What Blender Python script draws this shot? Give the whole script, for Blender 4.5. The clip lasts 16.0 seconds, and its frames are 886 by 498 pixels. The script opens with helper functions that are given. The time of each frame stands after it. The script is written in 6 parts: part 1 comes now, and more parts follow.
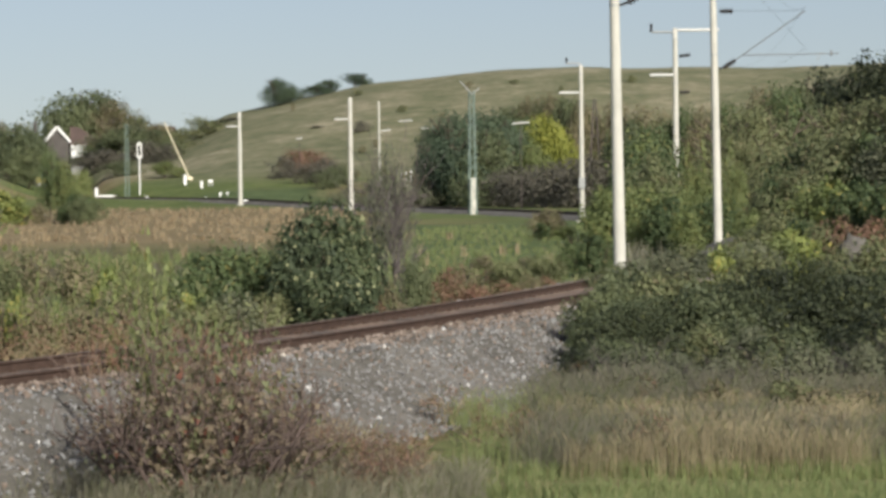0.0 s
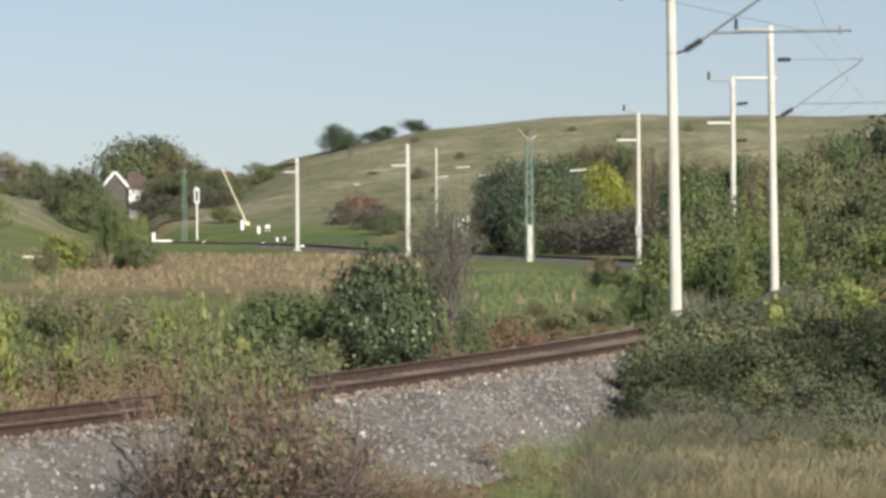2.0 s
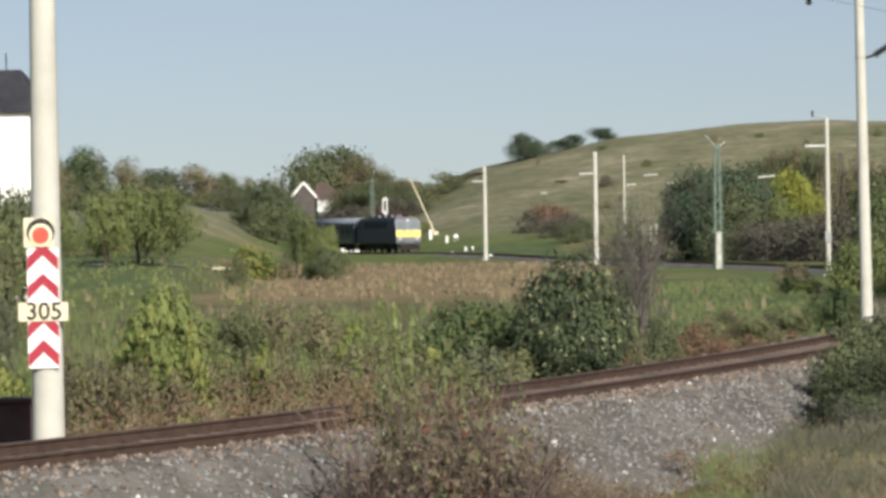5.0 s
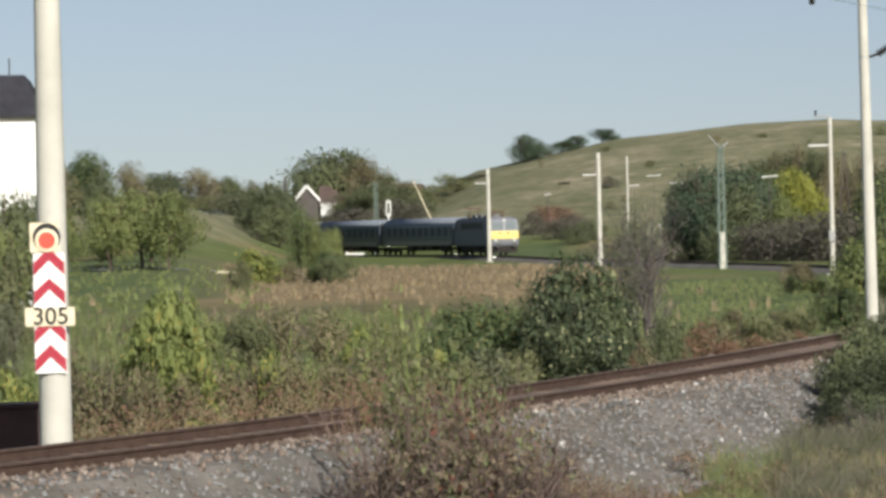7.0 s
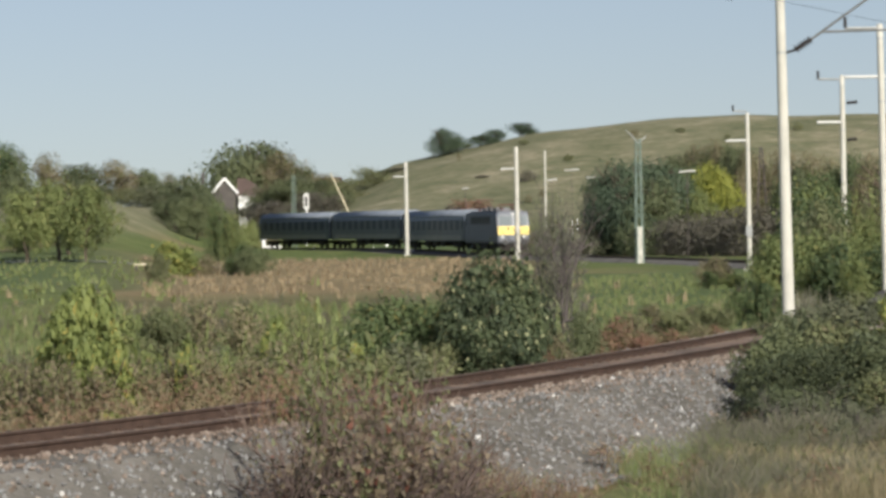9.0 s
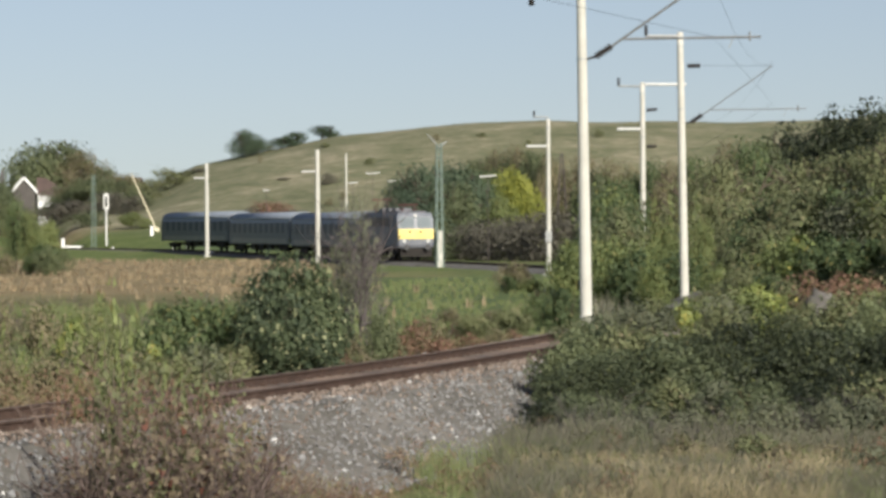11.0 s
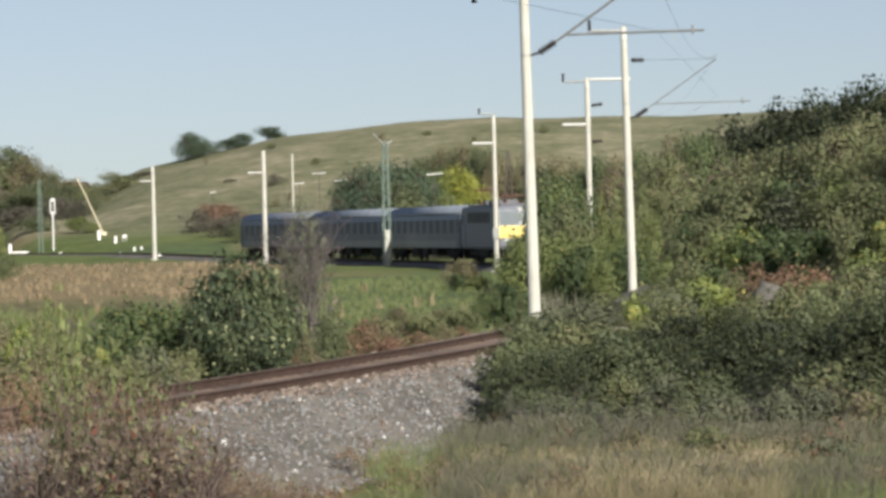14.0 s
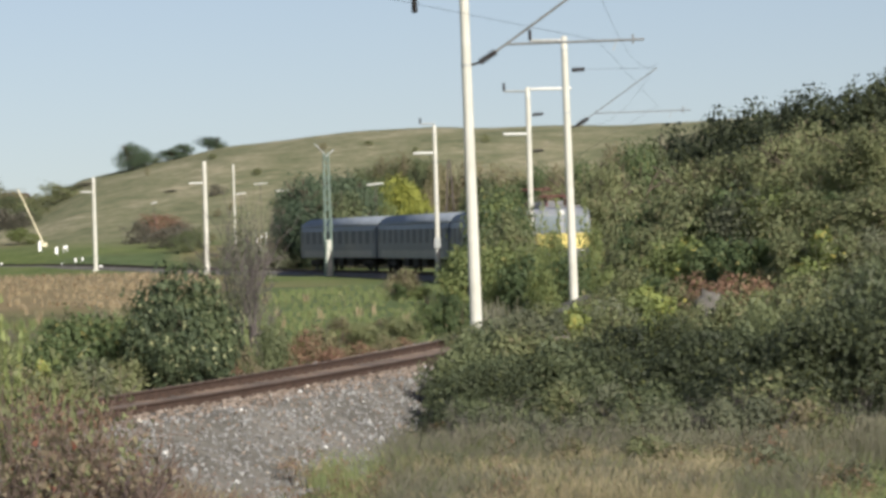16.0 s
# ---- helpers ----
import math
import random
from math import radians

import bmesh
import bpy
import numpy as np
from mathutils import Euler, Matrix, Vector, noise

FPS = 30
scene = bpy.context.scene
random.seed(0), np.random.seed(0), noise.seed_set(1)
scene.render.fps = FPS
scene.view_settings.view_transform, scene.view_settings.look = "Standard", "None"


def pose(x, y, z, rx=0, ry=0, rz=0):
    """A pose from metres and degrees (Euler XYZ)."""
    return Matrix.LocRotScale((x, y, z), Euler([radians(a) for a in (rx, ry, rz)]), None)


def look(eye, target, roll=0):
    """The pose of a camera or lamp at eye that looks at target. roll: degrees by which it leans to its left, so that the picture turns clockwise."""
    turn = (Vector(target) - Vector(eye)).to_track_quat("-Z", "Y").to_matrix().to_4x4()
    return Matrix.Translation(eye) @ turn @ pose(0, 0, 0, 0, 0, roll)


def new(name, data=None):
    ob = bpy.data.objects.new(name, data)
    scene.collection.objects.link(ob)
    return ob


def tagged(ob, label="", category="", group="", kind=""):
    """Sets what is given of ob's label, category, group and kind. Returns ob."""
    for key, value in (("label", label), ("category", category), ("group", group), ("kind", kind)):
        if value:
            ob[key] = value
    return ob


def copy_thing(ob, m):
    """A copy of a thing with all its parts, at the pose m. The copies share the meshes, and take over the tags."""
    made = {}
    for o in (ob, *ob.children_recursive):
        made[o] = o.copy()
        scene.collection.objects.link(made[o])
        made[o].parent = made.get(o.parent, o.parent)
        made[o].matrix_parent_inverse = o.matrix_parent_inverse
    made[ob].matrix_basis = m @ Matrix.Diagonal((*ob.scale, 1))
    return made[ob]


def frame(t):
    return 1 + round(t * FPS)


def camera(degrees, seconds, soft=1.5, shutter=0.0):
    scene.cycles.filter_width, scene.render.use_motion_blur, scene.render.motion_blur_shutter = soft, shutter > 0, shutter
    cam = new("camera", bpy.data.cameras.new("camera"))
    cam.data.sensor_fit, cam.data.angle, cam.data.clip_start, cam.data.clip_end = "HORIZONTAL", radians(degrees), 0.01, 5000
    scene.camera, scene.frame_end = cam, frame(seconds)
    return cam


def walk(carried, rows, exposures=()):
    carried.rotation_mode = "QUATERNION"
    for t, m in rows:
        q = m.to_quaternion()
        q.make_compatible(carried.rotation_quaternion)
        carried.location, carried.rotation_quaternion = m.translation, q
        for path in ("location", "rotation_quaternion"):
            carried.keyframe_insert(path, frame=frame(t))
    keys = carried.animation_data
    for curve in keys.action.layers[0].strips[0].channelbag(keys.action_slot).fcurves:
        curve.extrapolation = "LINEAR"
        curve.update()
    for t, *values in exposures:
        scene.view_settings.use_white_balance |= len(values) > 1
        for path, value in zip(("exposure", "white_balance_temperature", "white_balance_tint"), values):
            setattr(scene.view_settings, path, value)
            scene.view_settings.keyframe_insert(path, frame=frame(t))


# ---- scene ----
EYE = 2.4  # above the rail tops, which lie at z = 0
cam = camera(14.2, 16.0, soft=3.4)
ROWS = [  # seconds, sideways shift, yaw, pitch, roll
    (0.0, -0.003, -3.984, -1.225, -0.650), (0.5, 0.004, -4.452, -0.900, -0.357), (1.0, 0.015, -4.792, -0.496, 0.233),
    (1.5, 0.015, -4.165, -0.361, -0.069), (2.0, 0.016, -3.076, -0.466, -0.310), (2.5, 0.006, -2.349, -0.381, -0.358),
    (3.0, 0.005, -1.843, -0.042, -0.378), (3.5, 0.005, -1.573, -0.011, -0.614), (4.0, 0.002, -0.716, -0.117, -0.725),
    (4.5, 0.001, -0.546, -0.268, -0.706), (4.7, -0.001, -0.137, -0.285, -0.730), (6.8, -0.044, -0.038, -0.317, -1.219),
    (7.0, -0.041, 0.007, -0.260, -1.246), (7.5, -0.035, -0.614, -0.421, -1.427), (8.0, -0.048, -1.029, -0.183, -1.281),
    (8.2, -0.052, -1.038, -0.383, -1.219), (10.3, 0.002, -2.554, -0.403, -0.713), (10.5, -0.001, -2.945, -0.739, -0.697),
    (11.0, -0.003, -4.529, -0.379, -0.317), (11.5, -0.005, -4.489, -0.389, -0.608), (12.0, -0.012, -4.055, -0.417, -0.276),
    (12.5, -0.009, -4.613, -0.620, -0.807), (13.0, -0.001, -5.042, -0.520, -0.956), (13.5, 0.014, -5.257, -0.460, -1.255),
    (14.0, 0.014, -5.367, -0.419, -1.366), (14.5, 0.016, -5.381, -0.267, -1.436), (15.0, 0.005, -5.579, -0.588, -1.637),
    (15.5, 0.021, -5.714, -0.336, -1.825), (16.0, 0.020, -6.312, -0.285, -1.565),
]
walk(cam, [(t, pose(dx, 0, EYE, 90 + pitch, 0, yaw) @ pose(0, 0, 0, 0, 0, roll)) for t, dx, yaw, pitch, roll in ROWS],
     exposures=[(0.0, 0.34), (1.0, 0.51), (3.0, 0.51), (4.0, 0.38), (7.5, 0.33), (8.2, 0.34), (10.5, 0.34), (11.2, 0.46), (13.0, 0.49), (16.0, 0.53)])

# ---- light ----
SUN_TO = Vector((0.34, -0.82, 0.53)).normalized()  # towards the sun: behind the camera, to its right
world = bpy.data.worlds.new("sky")
scene.world = world
world.use_nodes = True
wn = world.node_tree.nodes
sky = wn.new("ShaderNodeTexSky")
sky.sky_type, sky.sun_disc = "NISHITA", False
sky.sun_elevation = math.asin(SUN_TO.z)
sky.sun_rotation = math.atan2(SUN_TO.x, SUN_TO.y)
sky.altitude, sky.air_density, sky.dust_density, sky.ozone_density = 150, 1.0, 1.6, 2.5
lift = wn.new("ShaderNodeVectorMath")  # the haze near the horizon is as pale a blue as the sky higher up
lift.operation, lift.inputs[1].default_value = "ADD", (0, 0, 0.07)
world.node_tree.links.new(wn.new("ShaderNodeTexCoord").outputs["Generated"], lift.inputs[0])
world.node_tree.links.new(lift.outputs[0], sky.inputs["Vector"])
tint = wn.new("ShaderNodeMix")
tint.data_type, tint.blend_type = "RGBA", "MULTIPLY"
tint.inputs[0].default_value = 1.0
tint.inputs[7].default_value = (1.24, 1.04, 0.95, 1)
world.node_tree.links.new(sky.outputs[0], tint.inputs[6])
world.node_tree.links.new(tint.outputs[2], wn["Background"].inputs[0])
wn["Background"].inputs[1].default_value = 0.082
sun_data = bpy.data.lights.new("sun", "SUN")
sun_data.energy, sun_data.angle, sun_data.color = 4.6, radians(0.6), (0.975, 0.945, 0.85)
sun = new("sun", sun_data)
sun.matrix_world = look(SUN_TO * 100, (0, 0, 0))


# ---- materials ----
class Nodes:
    """A material's node tree, in short calls."""

    def __init__(self, name, rough=0.8, metal=0.0, spec=0.3):
        self.mat = bpy.data.materials.new(name)
        self.mat.use_nodes = True
        self.t = self.mat.node_tree
        self.b = self.t.nodes["Principled BSDF"]
        self.b.inputs["Roughness"].default_value = rough
        self.b.inputs["Metallic"].default_value = metal
        self.b.inputs["Specular IOR Level"].default_value = spec

    def node(self, kind, **values):
        n = self.t.nodes.new("ShaderNode" + kind)
        for key, v in values.items():
            if key in n.inputs:
                n.inputs[key].default_value = v
        return n

    def link(self, a, b):
        self.t.links.new(a, b)

    def where(self):
        return self.node("NewGeometry").outputs["Position"]

    def local(self):
        return self.node("TexCoord").outputs["Object"]

    def noise(self, scale, detail=4.0, rough=0.6, at=None):
        n = self.node("TexNoise", Scale=scale, Detail=detail, Roughness=rough)
        self.link(at or self.where(), n.inputs["Vector"])
        return n.outputs["Fac"]

    def ramp(self, fac, stops):
        n = self.node("ValToRGB")
        e = n.color_ramp.elements
        while len(e) < len(stops):
            e.new(0.5)
        for el, (p, c) in zip(e, stops):
            el.position, el.color = p, (*c, 1)
        self.link(fac, n.inputs[0])
        return n.outputs[0]

    def mix(self, fac, a, b, how="MIX"):
        n = self.node("Mix")
        n.data_type, n.blend_type = "RGBA", how
        for sock, v in ((n.inputs[0], fac), (n.inputs[6], a), (n.inputs[7], b)):
            if isinstance(v, bpy.types.NodeSocket):
                self.link(v, sock)
            else:
                sock.default_value = v if isinstance(v, float) else (*v, 1)
        return n.outputs[2]

    def math(self, op, a, b=0.0):
        n = self.node("Math")
        n.operation = op
        for sock, v in ((n.inputs[0], a), (n.inputs[1], b)):
            if isinstance(v, bpy.types.NodeSocket):
                self.link(v, sock)
            else:
                sock.default_value = v
        return n.outputs[0]

    def step(self, v, lo, hi):
        n = self.node("MapRange")
        n.interpolation_type = "SMOOTHSTEP"
        n.inputs["From Min"].default_value, n.inputs["From Max"].default_value = lo, hi
        self.link(v, n.inputs["Value"])
        return n.outputs["Result"]

    def colour(self, c):
        self.link(c, self.b.inputs["Base Color"])
        return self

    def bump(self, h, strength=0.4, dist=0.02):
        n = self.node("Bump", Strength=strength, Distance=dist)
        self.link(h, n.inputs["Height"])
        self.link(n.outputs[0], self.b.inputs["Normal"])
        return self


def plain(name, a, b, scale=8.0, rough=0.7, metal=0.0, bump=0.15, at_object=True, fine=60.0):
    """A surface with two scales of variation between the colours a and b."""
    m = Nodes(name, rough, metal, 0.5 if rough < 0.5 else 0.2)
    at = m.local() if at_object else m.where()
    big = m.noise(scale, 3, 0.6, at)
    small = m.noise(fine, 2, 0.6, at)
    f = m.math("ADD", m.math("MULTIPLY", big, 0.65), m.math("MULTIPLY", small, 0.35))
    m.colour(m.ramp(f, [(0.3, a), (0.7, b)])).bump(small, bump, 0.01)
    return m.mat


def leafy(name, dark, light, odd=None, share=0.12, shine=0.38):
    """Leaves: each its own tint, each plant a little different, with light coming through."""
    dark, light = [1.65 * c + 0.014 for c in dark], [1.5 * c + 0.016 for c in light]
    m = Nodes(name, 0.6, 0.0, 0.25)
    rnd = m.node("NewGeometry").outputs["Random Per Island"]
    per = m.node("ObjectInfo").outputs["Random"]
    clump = m.noise(0.9, 2, 0.5)
    f = m.math("ADD", m.math("MULTIPLY", rnd, 0.24), m.math("ADD", m.math("MULTIPLY", clump, 0.65), m.math("MULTIPLY", per, 0.34)))
    c = m.ramp(f, [(0.25, dark), (0.95, light)])
    if odd:
        pick = m.node("TexWhiteNoise")
        pick.noise_dimensions = "1D"
        m.link(rnd, pick.inputs["W"])
        c = m.mix(m.math("LESS_THAN", pick.outputs["Value"], 0.6 * share), c, odd)
    m.colour(c)
    tr = m.node("BsdfTranslucent")
    m.link(c, tr.inputs[0])
    mx = m.node("MixShader", Fac=shine)
    m.link(m.b.outputs[0], mx.inputs[1])
    m.link(tr.outputs[0], mx.inputs[2])
    m.link(mx.outputs[0], m.t.nodes["Material Output"].inputs[0])
    return m.mat


def ground_material():
    m = Nodes("meadow_ground", 0.95, 0.0, 0.1)
    pos = m.where()
    xyz = m.node("SeparateXYZ")
    m.link(pos, xyz.inputs[0])
    x, y, z = xyz.outputs
    patch, mid, fine = m.noise(0.035, 4, 0.6), m.noise(0.35, 4, 0.65), m.noise(5.0, 3, 0.7)
    grass = m.ramp(m.math("ADD", m.math("MULTIPLY", mid, 0.6), m.math("MULTIPLY", fine, 0.4)),
                   [(0.3, (0.06, 0.085, 0.03)), (0.5, (0.115, 0.145, 0.05)), (0.72, (0.19, 0.19, 0.085))])
    dry = m.ramp(m.math("ADD", m.math("MULTIPLY", mid, 0.5), m.math("MULTIPLY", fine, 0.5)),
                 [(0.3, (0.13, 0.09, 0.055)), (0.52, (0.225, 0.178, 0.10)), (0.75, (0.33, 0.275, 0.16))])
    # hill colours are greyed slightly to paint in the distance haze
    hill = m.ramp(m.math("ADD", m.math("MULTIPLY", m.noise(0.07, 6, 0.68), 0.55), m.math("MULTIPLY", m.noise(0.5, 5, 0.7), 0.45)),
                  [(0.36, (0.095, 0.102, 0.056)), (0.46, (0.15, 0.154, 0.087)), (0.54, (0.21, 0.198, 0.124)), (0.64, (0.33, 0.292, 0.20))])
    lush = m.ramp(mid, [(0.3, (0.065, 0.092, 0.04)), (0.7, (0.12, 0.152, 0.066))])

    def band(v, a, b, soft):
        return m.math("MULTIPLY", m.step(v, a - soft, a + soft), m.math("SUBTRACT", 1.0, m.step(v, b - soft, b + soft)))

    jit = m.math("ADD", y, m.math("MULTIPLY", m.math("SUBTRACT", patch, 0.5), 60.0))
    side = m.math("DIVIDE", x, y)
    c = m.mix(m.step(patch, 0.5, 0.72), grass, dry)
    drier = m.math("MULTIPLY", band(jit, 150, 330, 18), band(side, -0.075, 0.05, 0.012))
    c = m.mix(drier, c, dry)
    green = m.math("MULTIPLY", band(jit, 85, 225, 12), band(side, 0.058, 0.14, 0.008))
    c = m.mix(m.math("MULTIPLY", green, 0.8), c, lush)
    green2 = m.math("MULTIPLY", band(jit, 185, 330, 15), m.math("SUBTRACT", 1.0, m.step(side, -0.07, -0.05)))
    c = m.mix(m.math("MULTIPLY", green2, 0.75), c, lush)
    fallow = m.math("MULTIPLY", band(jit, 100, 150, 12), band(side, -0.10, 0.035, 0.012))
    c = m.mix(m.math("MULTIPLY", fallow, 0.75), c, m.ramp(mid, [(0.3, (0.07, 0.058, 0.036)), (0.7, (0.15, 0.12, 0.075))]))
    strip = m.math("MULTIPLY", band(y, 382, 404, 5), band(side, -0.002, 0.036, 0.006))
    c = m.mix(strip, c, lush)
    c = m.mix(m.math("MULTIPLY", m.step(z, 1.0, 3.0), m.step(y, 300, 420)), c, hill)
    m.colour(c).bump(fine, 0.7, 0.15)
    return m.mat


GROUND = ground_material()
BALLAST = plain("ballast_bed", (0.062, 0.058, 0.048), (0.20, 0.185, 0.165), 0.9, 0.95, 0, 0.8, False, 14.0)
STONE = Nodes("ballast_stone", 0.9)
STONE.colour(STONE.ramp(STONE.node("NewGeometry").outputs["Random Per Island"],
                        [(0.0, (0.12, 0.112, 0.105)), (0.5, (0.185, 0.182, 0.178)), (0.975, (0.26, 0.26, 0.255)), (1.0, (0.62, 0.61, 0.58))]))
STONE = STONE.mat
RUSTSTONE = Nodes("rust_stained_stone", 0.95)
RUSTSTONE.colour(RUSTSTONE.ramp(RUSTSTONE.node("NewGeometry").outputs["Random Per Island"],
                                [(0.0, (0.10, 0.075, 0.058)), (0.5, (0.185, 0.145, 0.118)), (0.97, (0.26, 0.215, 0.18)), (1.0, (0.5, 0.46, 0.40))]))
RUSTSTONE = RUSTSTONE.mat
# rust brown, darkened further to paint the shade on the rail sides
RUST_SHADE = plain("rusty_shaded_rail_steel", (0.045, 0.03, 0.024), (0.10, 0.065, 0.05), 5, 0.8, 0.1, 0.3)
RAILTOP = plain("worn_rail_head", (0.10, 0.08, 0.07), (0.18, 0.145, 0.125), 5, 0.75, 0.1, 0.1)
BED = plain("dirty_bed_between_rails", (0.068, 0.054, 0.046), (0.145, 0.118, 0.10), 3.0, 0.95, 0, 0.6, False, 16.0)
SLEEPER = plain("sleeper_concrete", (0.11, 0.08, 0.062), (0.20, 0.15, 0.12), 6, 0.9, 0, 0.4)
CONCRETE = plain("mast_concrete", (0.44, 0.43, 0.38), (0.58, 0.57, 0.51), 1.6, 0.85, 0, 0.25)
BRACKET = plain("weathered_bracket_steel", (0.16, 0.165, 0.165), (0.26, 0.265, 0.26), 4, 0.6, 0.4)
GALVANISED = plain("galvanised_steel", (0.36, 0.37, 0.36), (0.50, 0.51, 0.50), 4, 0.5, 0.5)
DARKSTEEL = plain("dark_steel", (0.05, 0.05, 0.05), (0.10, 0.10, 0.10), 4, 0.6, 0.4)
INSULATOR = plain("brown_insulator", (0.02, 0.018, 0.018), (0.045, 0.04, 0.038), 9, 0.75)
PALETUBE = plain("pale_tube", (0.50, 0.50, 0.48), (0.64, 0.64, 0.61), 4, 0.6)
GREENSTEEL = plain("green_painted_lattice", (0.15, 0.21, 0.18), (0.24, 0.30, 0.26), 3, 0.6)
WHITE = plain("white_paint", (0.72, 0.72, 0.70), (0.84, 0.84, 0.82), 3, 0.6)
RED = plain("red_paint", (0.32, 0.03, 0.05), (0.42, 0.048, 0.072), 6, 0.5)
ORANGE = plain("orange_red_lamp", (0.58, 0.075, 0.05), (0.68, 0.10, 0.065), 6, 0.35)
CREAM = plain("cream_plate", (0.66, 0.58, 0.40), (0.76, 0.69, 0.52), 5, 0.6)
BLACK = plain("black_paint", (0.02, 0.02, 0.02), (0.045, 0.045, 0.045), 6, 0.6)
BARK = plain("bark", (0.05, 0.04, 0.03), (0.13, 0.105, 0.08), 7, 0.95, 0, 0.6)
TWIG = plain("grey_twigs", (0.06, 0.05, 0.05), (0.13, 0.112, 0.108), 5, 0.95)
DARKTWIG = plain("dark_purplish_twigs", (0.06, 0.046, 0.042), (0.155, 0.115, 0.10), 5, 0.95)
REDTWIG = plain("reddish_twigs", (0.09, 0.068, 0.06), (0.21, 0.155, 0.125), 5, 0.95)
STALK = plain("dry_stalk", (0.25, 0.19, 0.11), (0.40, 0.32, 0.20), 5, 0.9)
GREENSTALK = plain("green_stalk", (0.14, 0.16, 0.06), (0.24, 0.25, 0.10), 5, 0.9)

LEAF_GREEN = leafy("leaf_mid_green", (0.028, 0.046, 0.018), (0.10, 0.13, 0.048), (0.22, 0.21, 0.08), 0.10)
# lightened: haze over the far trees is put into this colour
LEAF_DARK = leafy("leaf_dark_green", (0.038, 0.05, 0.026), (0.115, 0.132, 0.06), (0.09, 0.10, 0.04), 0.06)
# dark trees on the slope; in the hedge this colour paints the shade of hollows
LEAF_DEEP = leafy("leaf_deep_green_and_shade", (0.008, 0.013, 0.006), (0.045, 0.055, 0.022), (0.11, 0.12, 0.045), 0.07)
# the pale odd leaves are highlights put into the colour
LEAF_ROUND = leafy("leaf_dark_green_painted_glints", (0.02, 0.032, 0.016), (0.11, 0.135, 0.058), (0.34, 0.35, 0.19), 0.12)
LEAF_BLUE = leafy("leaf_blue_green", (0.024, 0.04, 0.024), (0.072, 0.10, 0.055))
LEAF_OLIVE = leafy("leaf_olive", (0.055, 0.066, 0.03), (0.165, 0.175, 0.08), (0.24, 0.21, 0.12), 0.12)
LEAF_LIGHT = leafy("leaf_light_green", (0.065, 0.085, 0.028), (0.17, 0.195, 0.068), (0.26, 0.24, 0.09), 0.1)
LEAF_YELLOW = leafy("leaf_yellow", (0.13, 0.145, 0.025), (0.30, 0.30, 0.06), (0.12, 0.15, 0.04), 0.25)
LEAF_GOLD = leafy("leaf_green_gold", (0.075, 0.10, 0.03), (0.20, 0.225, 0.065), (0.42, 0.37, 0.11), 0.14)
LEAF_RUST = leafy("leaf_rust", (0.085, 0.05, 0.034), (0.20, 0.118, 0.075), (0.13, 0.13, 0.05), 0.3)
LEAF_THORN = leafy("leaf_dull_reddish", (0.075, 0.06, 0.04), (0.18, 0.14, 0.09), (0.20, 0.085, 0.06), 0.08)
LEAF_RED = leafy("leaf_red", (0.10, 0.055, 0.04), (0.22, 0.12, 0.085), (0.15, 0.13, 0.06), 0.4)
LEAF_BROWN = leafy("leaf_brown", (0.085, 0.07, 0.042), (0.20, 0.17, 0.10), (0.16, 0.18, 0.075), 0.4)
LEAF_GREY = leafy("leaf_grey_green", (0.048, 0.055, 0.033), (0.14, 0.147, 0.088))
LEAF_MAROON = leafy("leaf_dull_brown_green", (0.042, 0.039, 0.03), (0.115, 0.105, 0.078))
BLADE_DRY = leafy("blade_dry", (0.15, 0.125, 0.072), (0.31, 0.265, 0.165), (0.15, 0.17, 0.06), 0.2)
BLADE_GREY = leafy("blade_grey", (0.075, 0.072, 0.052), (0.18, 0.168, 0.115), (0.12, 0.14, 0.06), 0.25)
BLADE_GREEN = leafy("blade_green", (0.075, 0.10, 0.036), (0.19, 0.22, 0.085), (0.32, 0.29, 0.15), 0.2)
BLADE_TAN = leafy("blade_tan", (0.215, 0.17, 0.105), (0.37, 0.30, 0.19), (0.16, 0.11, 0.07), 0.25)


# ---- mesh helpers ----
def part(name, bm, material, parent, label=""):
    """Links a bmesh as one mesh object under a thing or a part."""
    me = bpy.data.meshes.new(name)
    bm.to_mesh(me)
    bm.free()
    me.materials.append(material)
    ob = new(name, me)
    if parent is not None:
        ob.parent = parent
    return tagged(ob, label)


def same(name, like, parent, m):
    """Another object on the mesh of like."""
    ob = new(name, like.data)
    ob.parent = parent
    ob.matrix_basis = m
    return ob


def arrays(name, verts, faces, material, parent=None, label="", smooth=False):
    """A mesh object from arrays: verts (n, 3), faces (m, 3 or 4)."""
    verts, faces = np.asarray(verts, np.float32), np.asarray(faces, np.int32)
    me = bpy.data.meshes.new(name)
    k = faces.shape[1]
    me.vertices.add(len(verts))
    me.vertices.foreach_set("co", verts.ravel())
    me.loops.add(faces.size)
    me.loops.foreach_set("vertex_index", faces.ravel())
    me.polygons.add(len(faces))
    me.polygons.foreach_set("loop_start", np.arange(0, faces.size, k, dtype=np.int32))
    me.polygons.foreach_set("use_smooth", np.full(len(faces), smooth))
    me.update(calc_edges=True)
    me.materials.append(material)
    ob = new(name, me)
    if parent is not None:
        ob.parent = parent
    return tagged(ob, label)


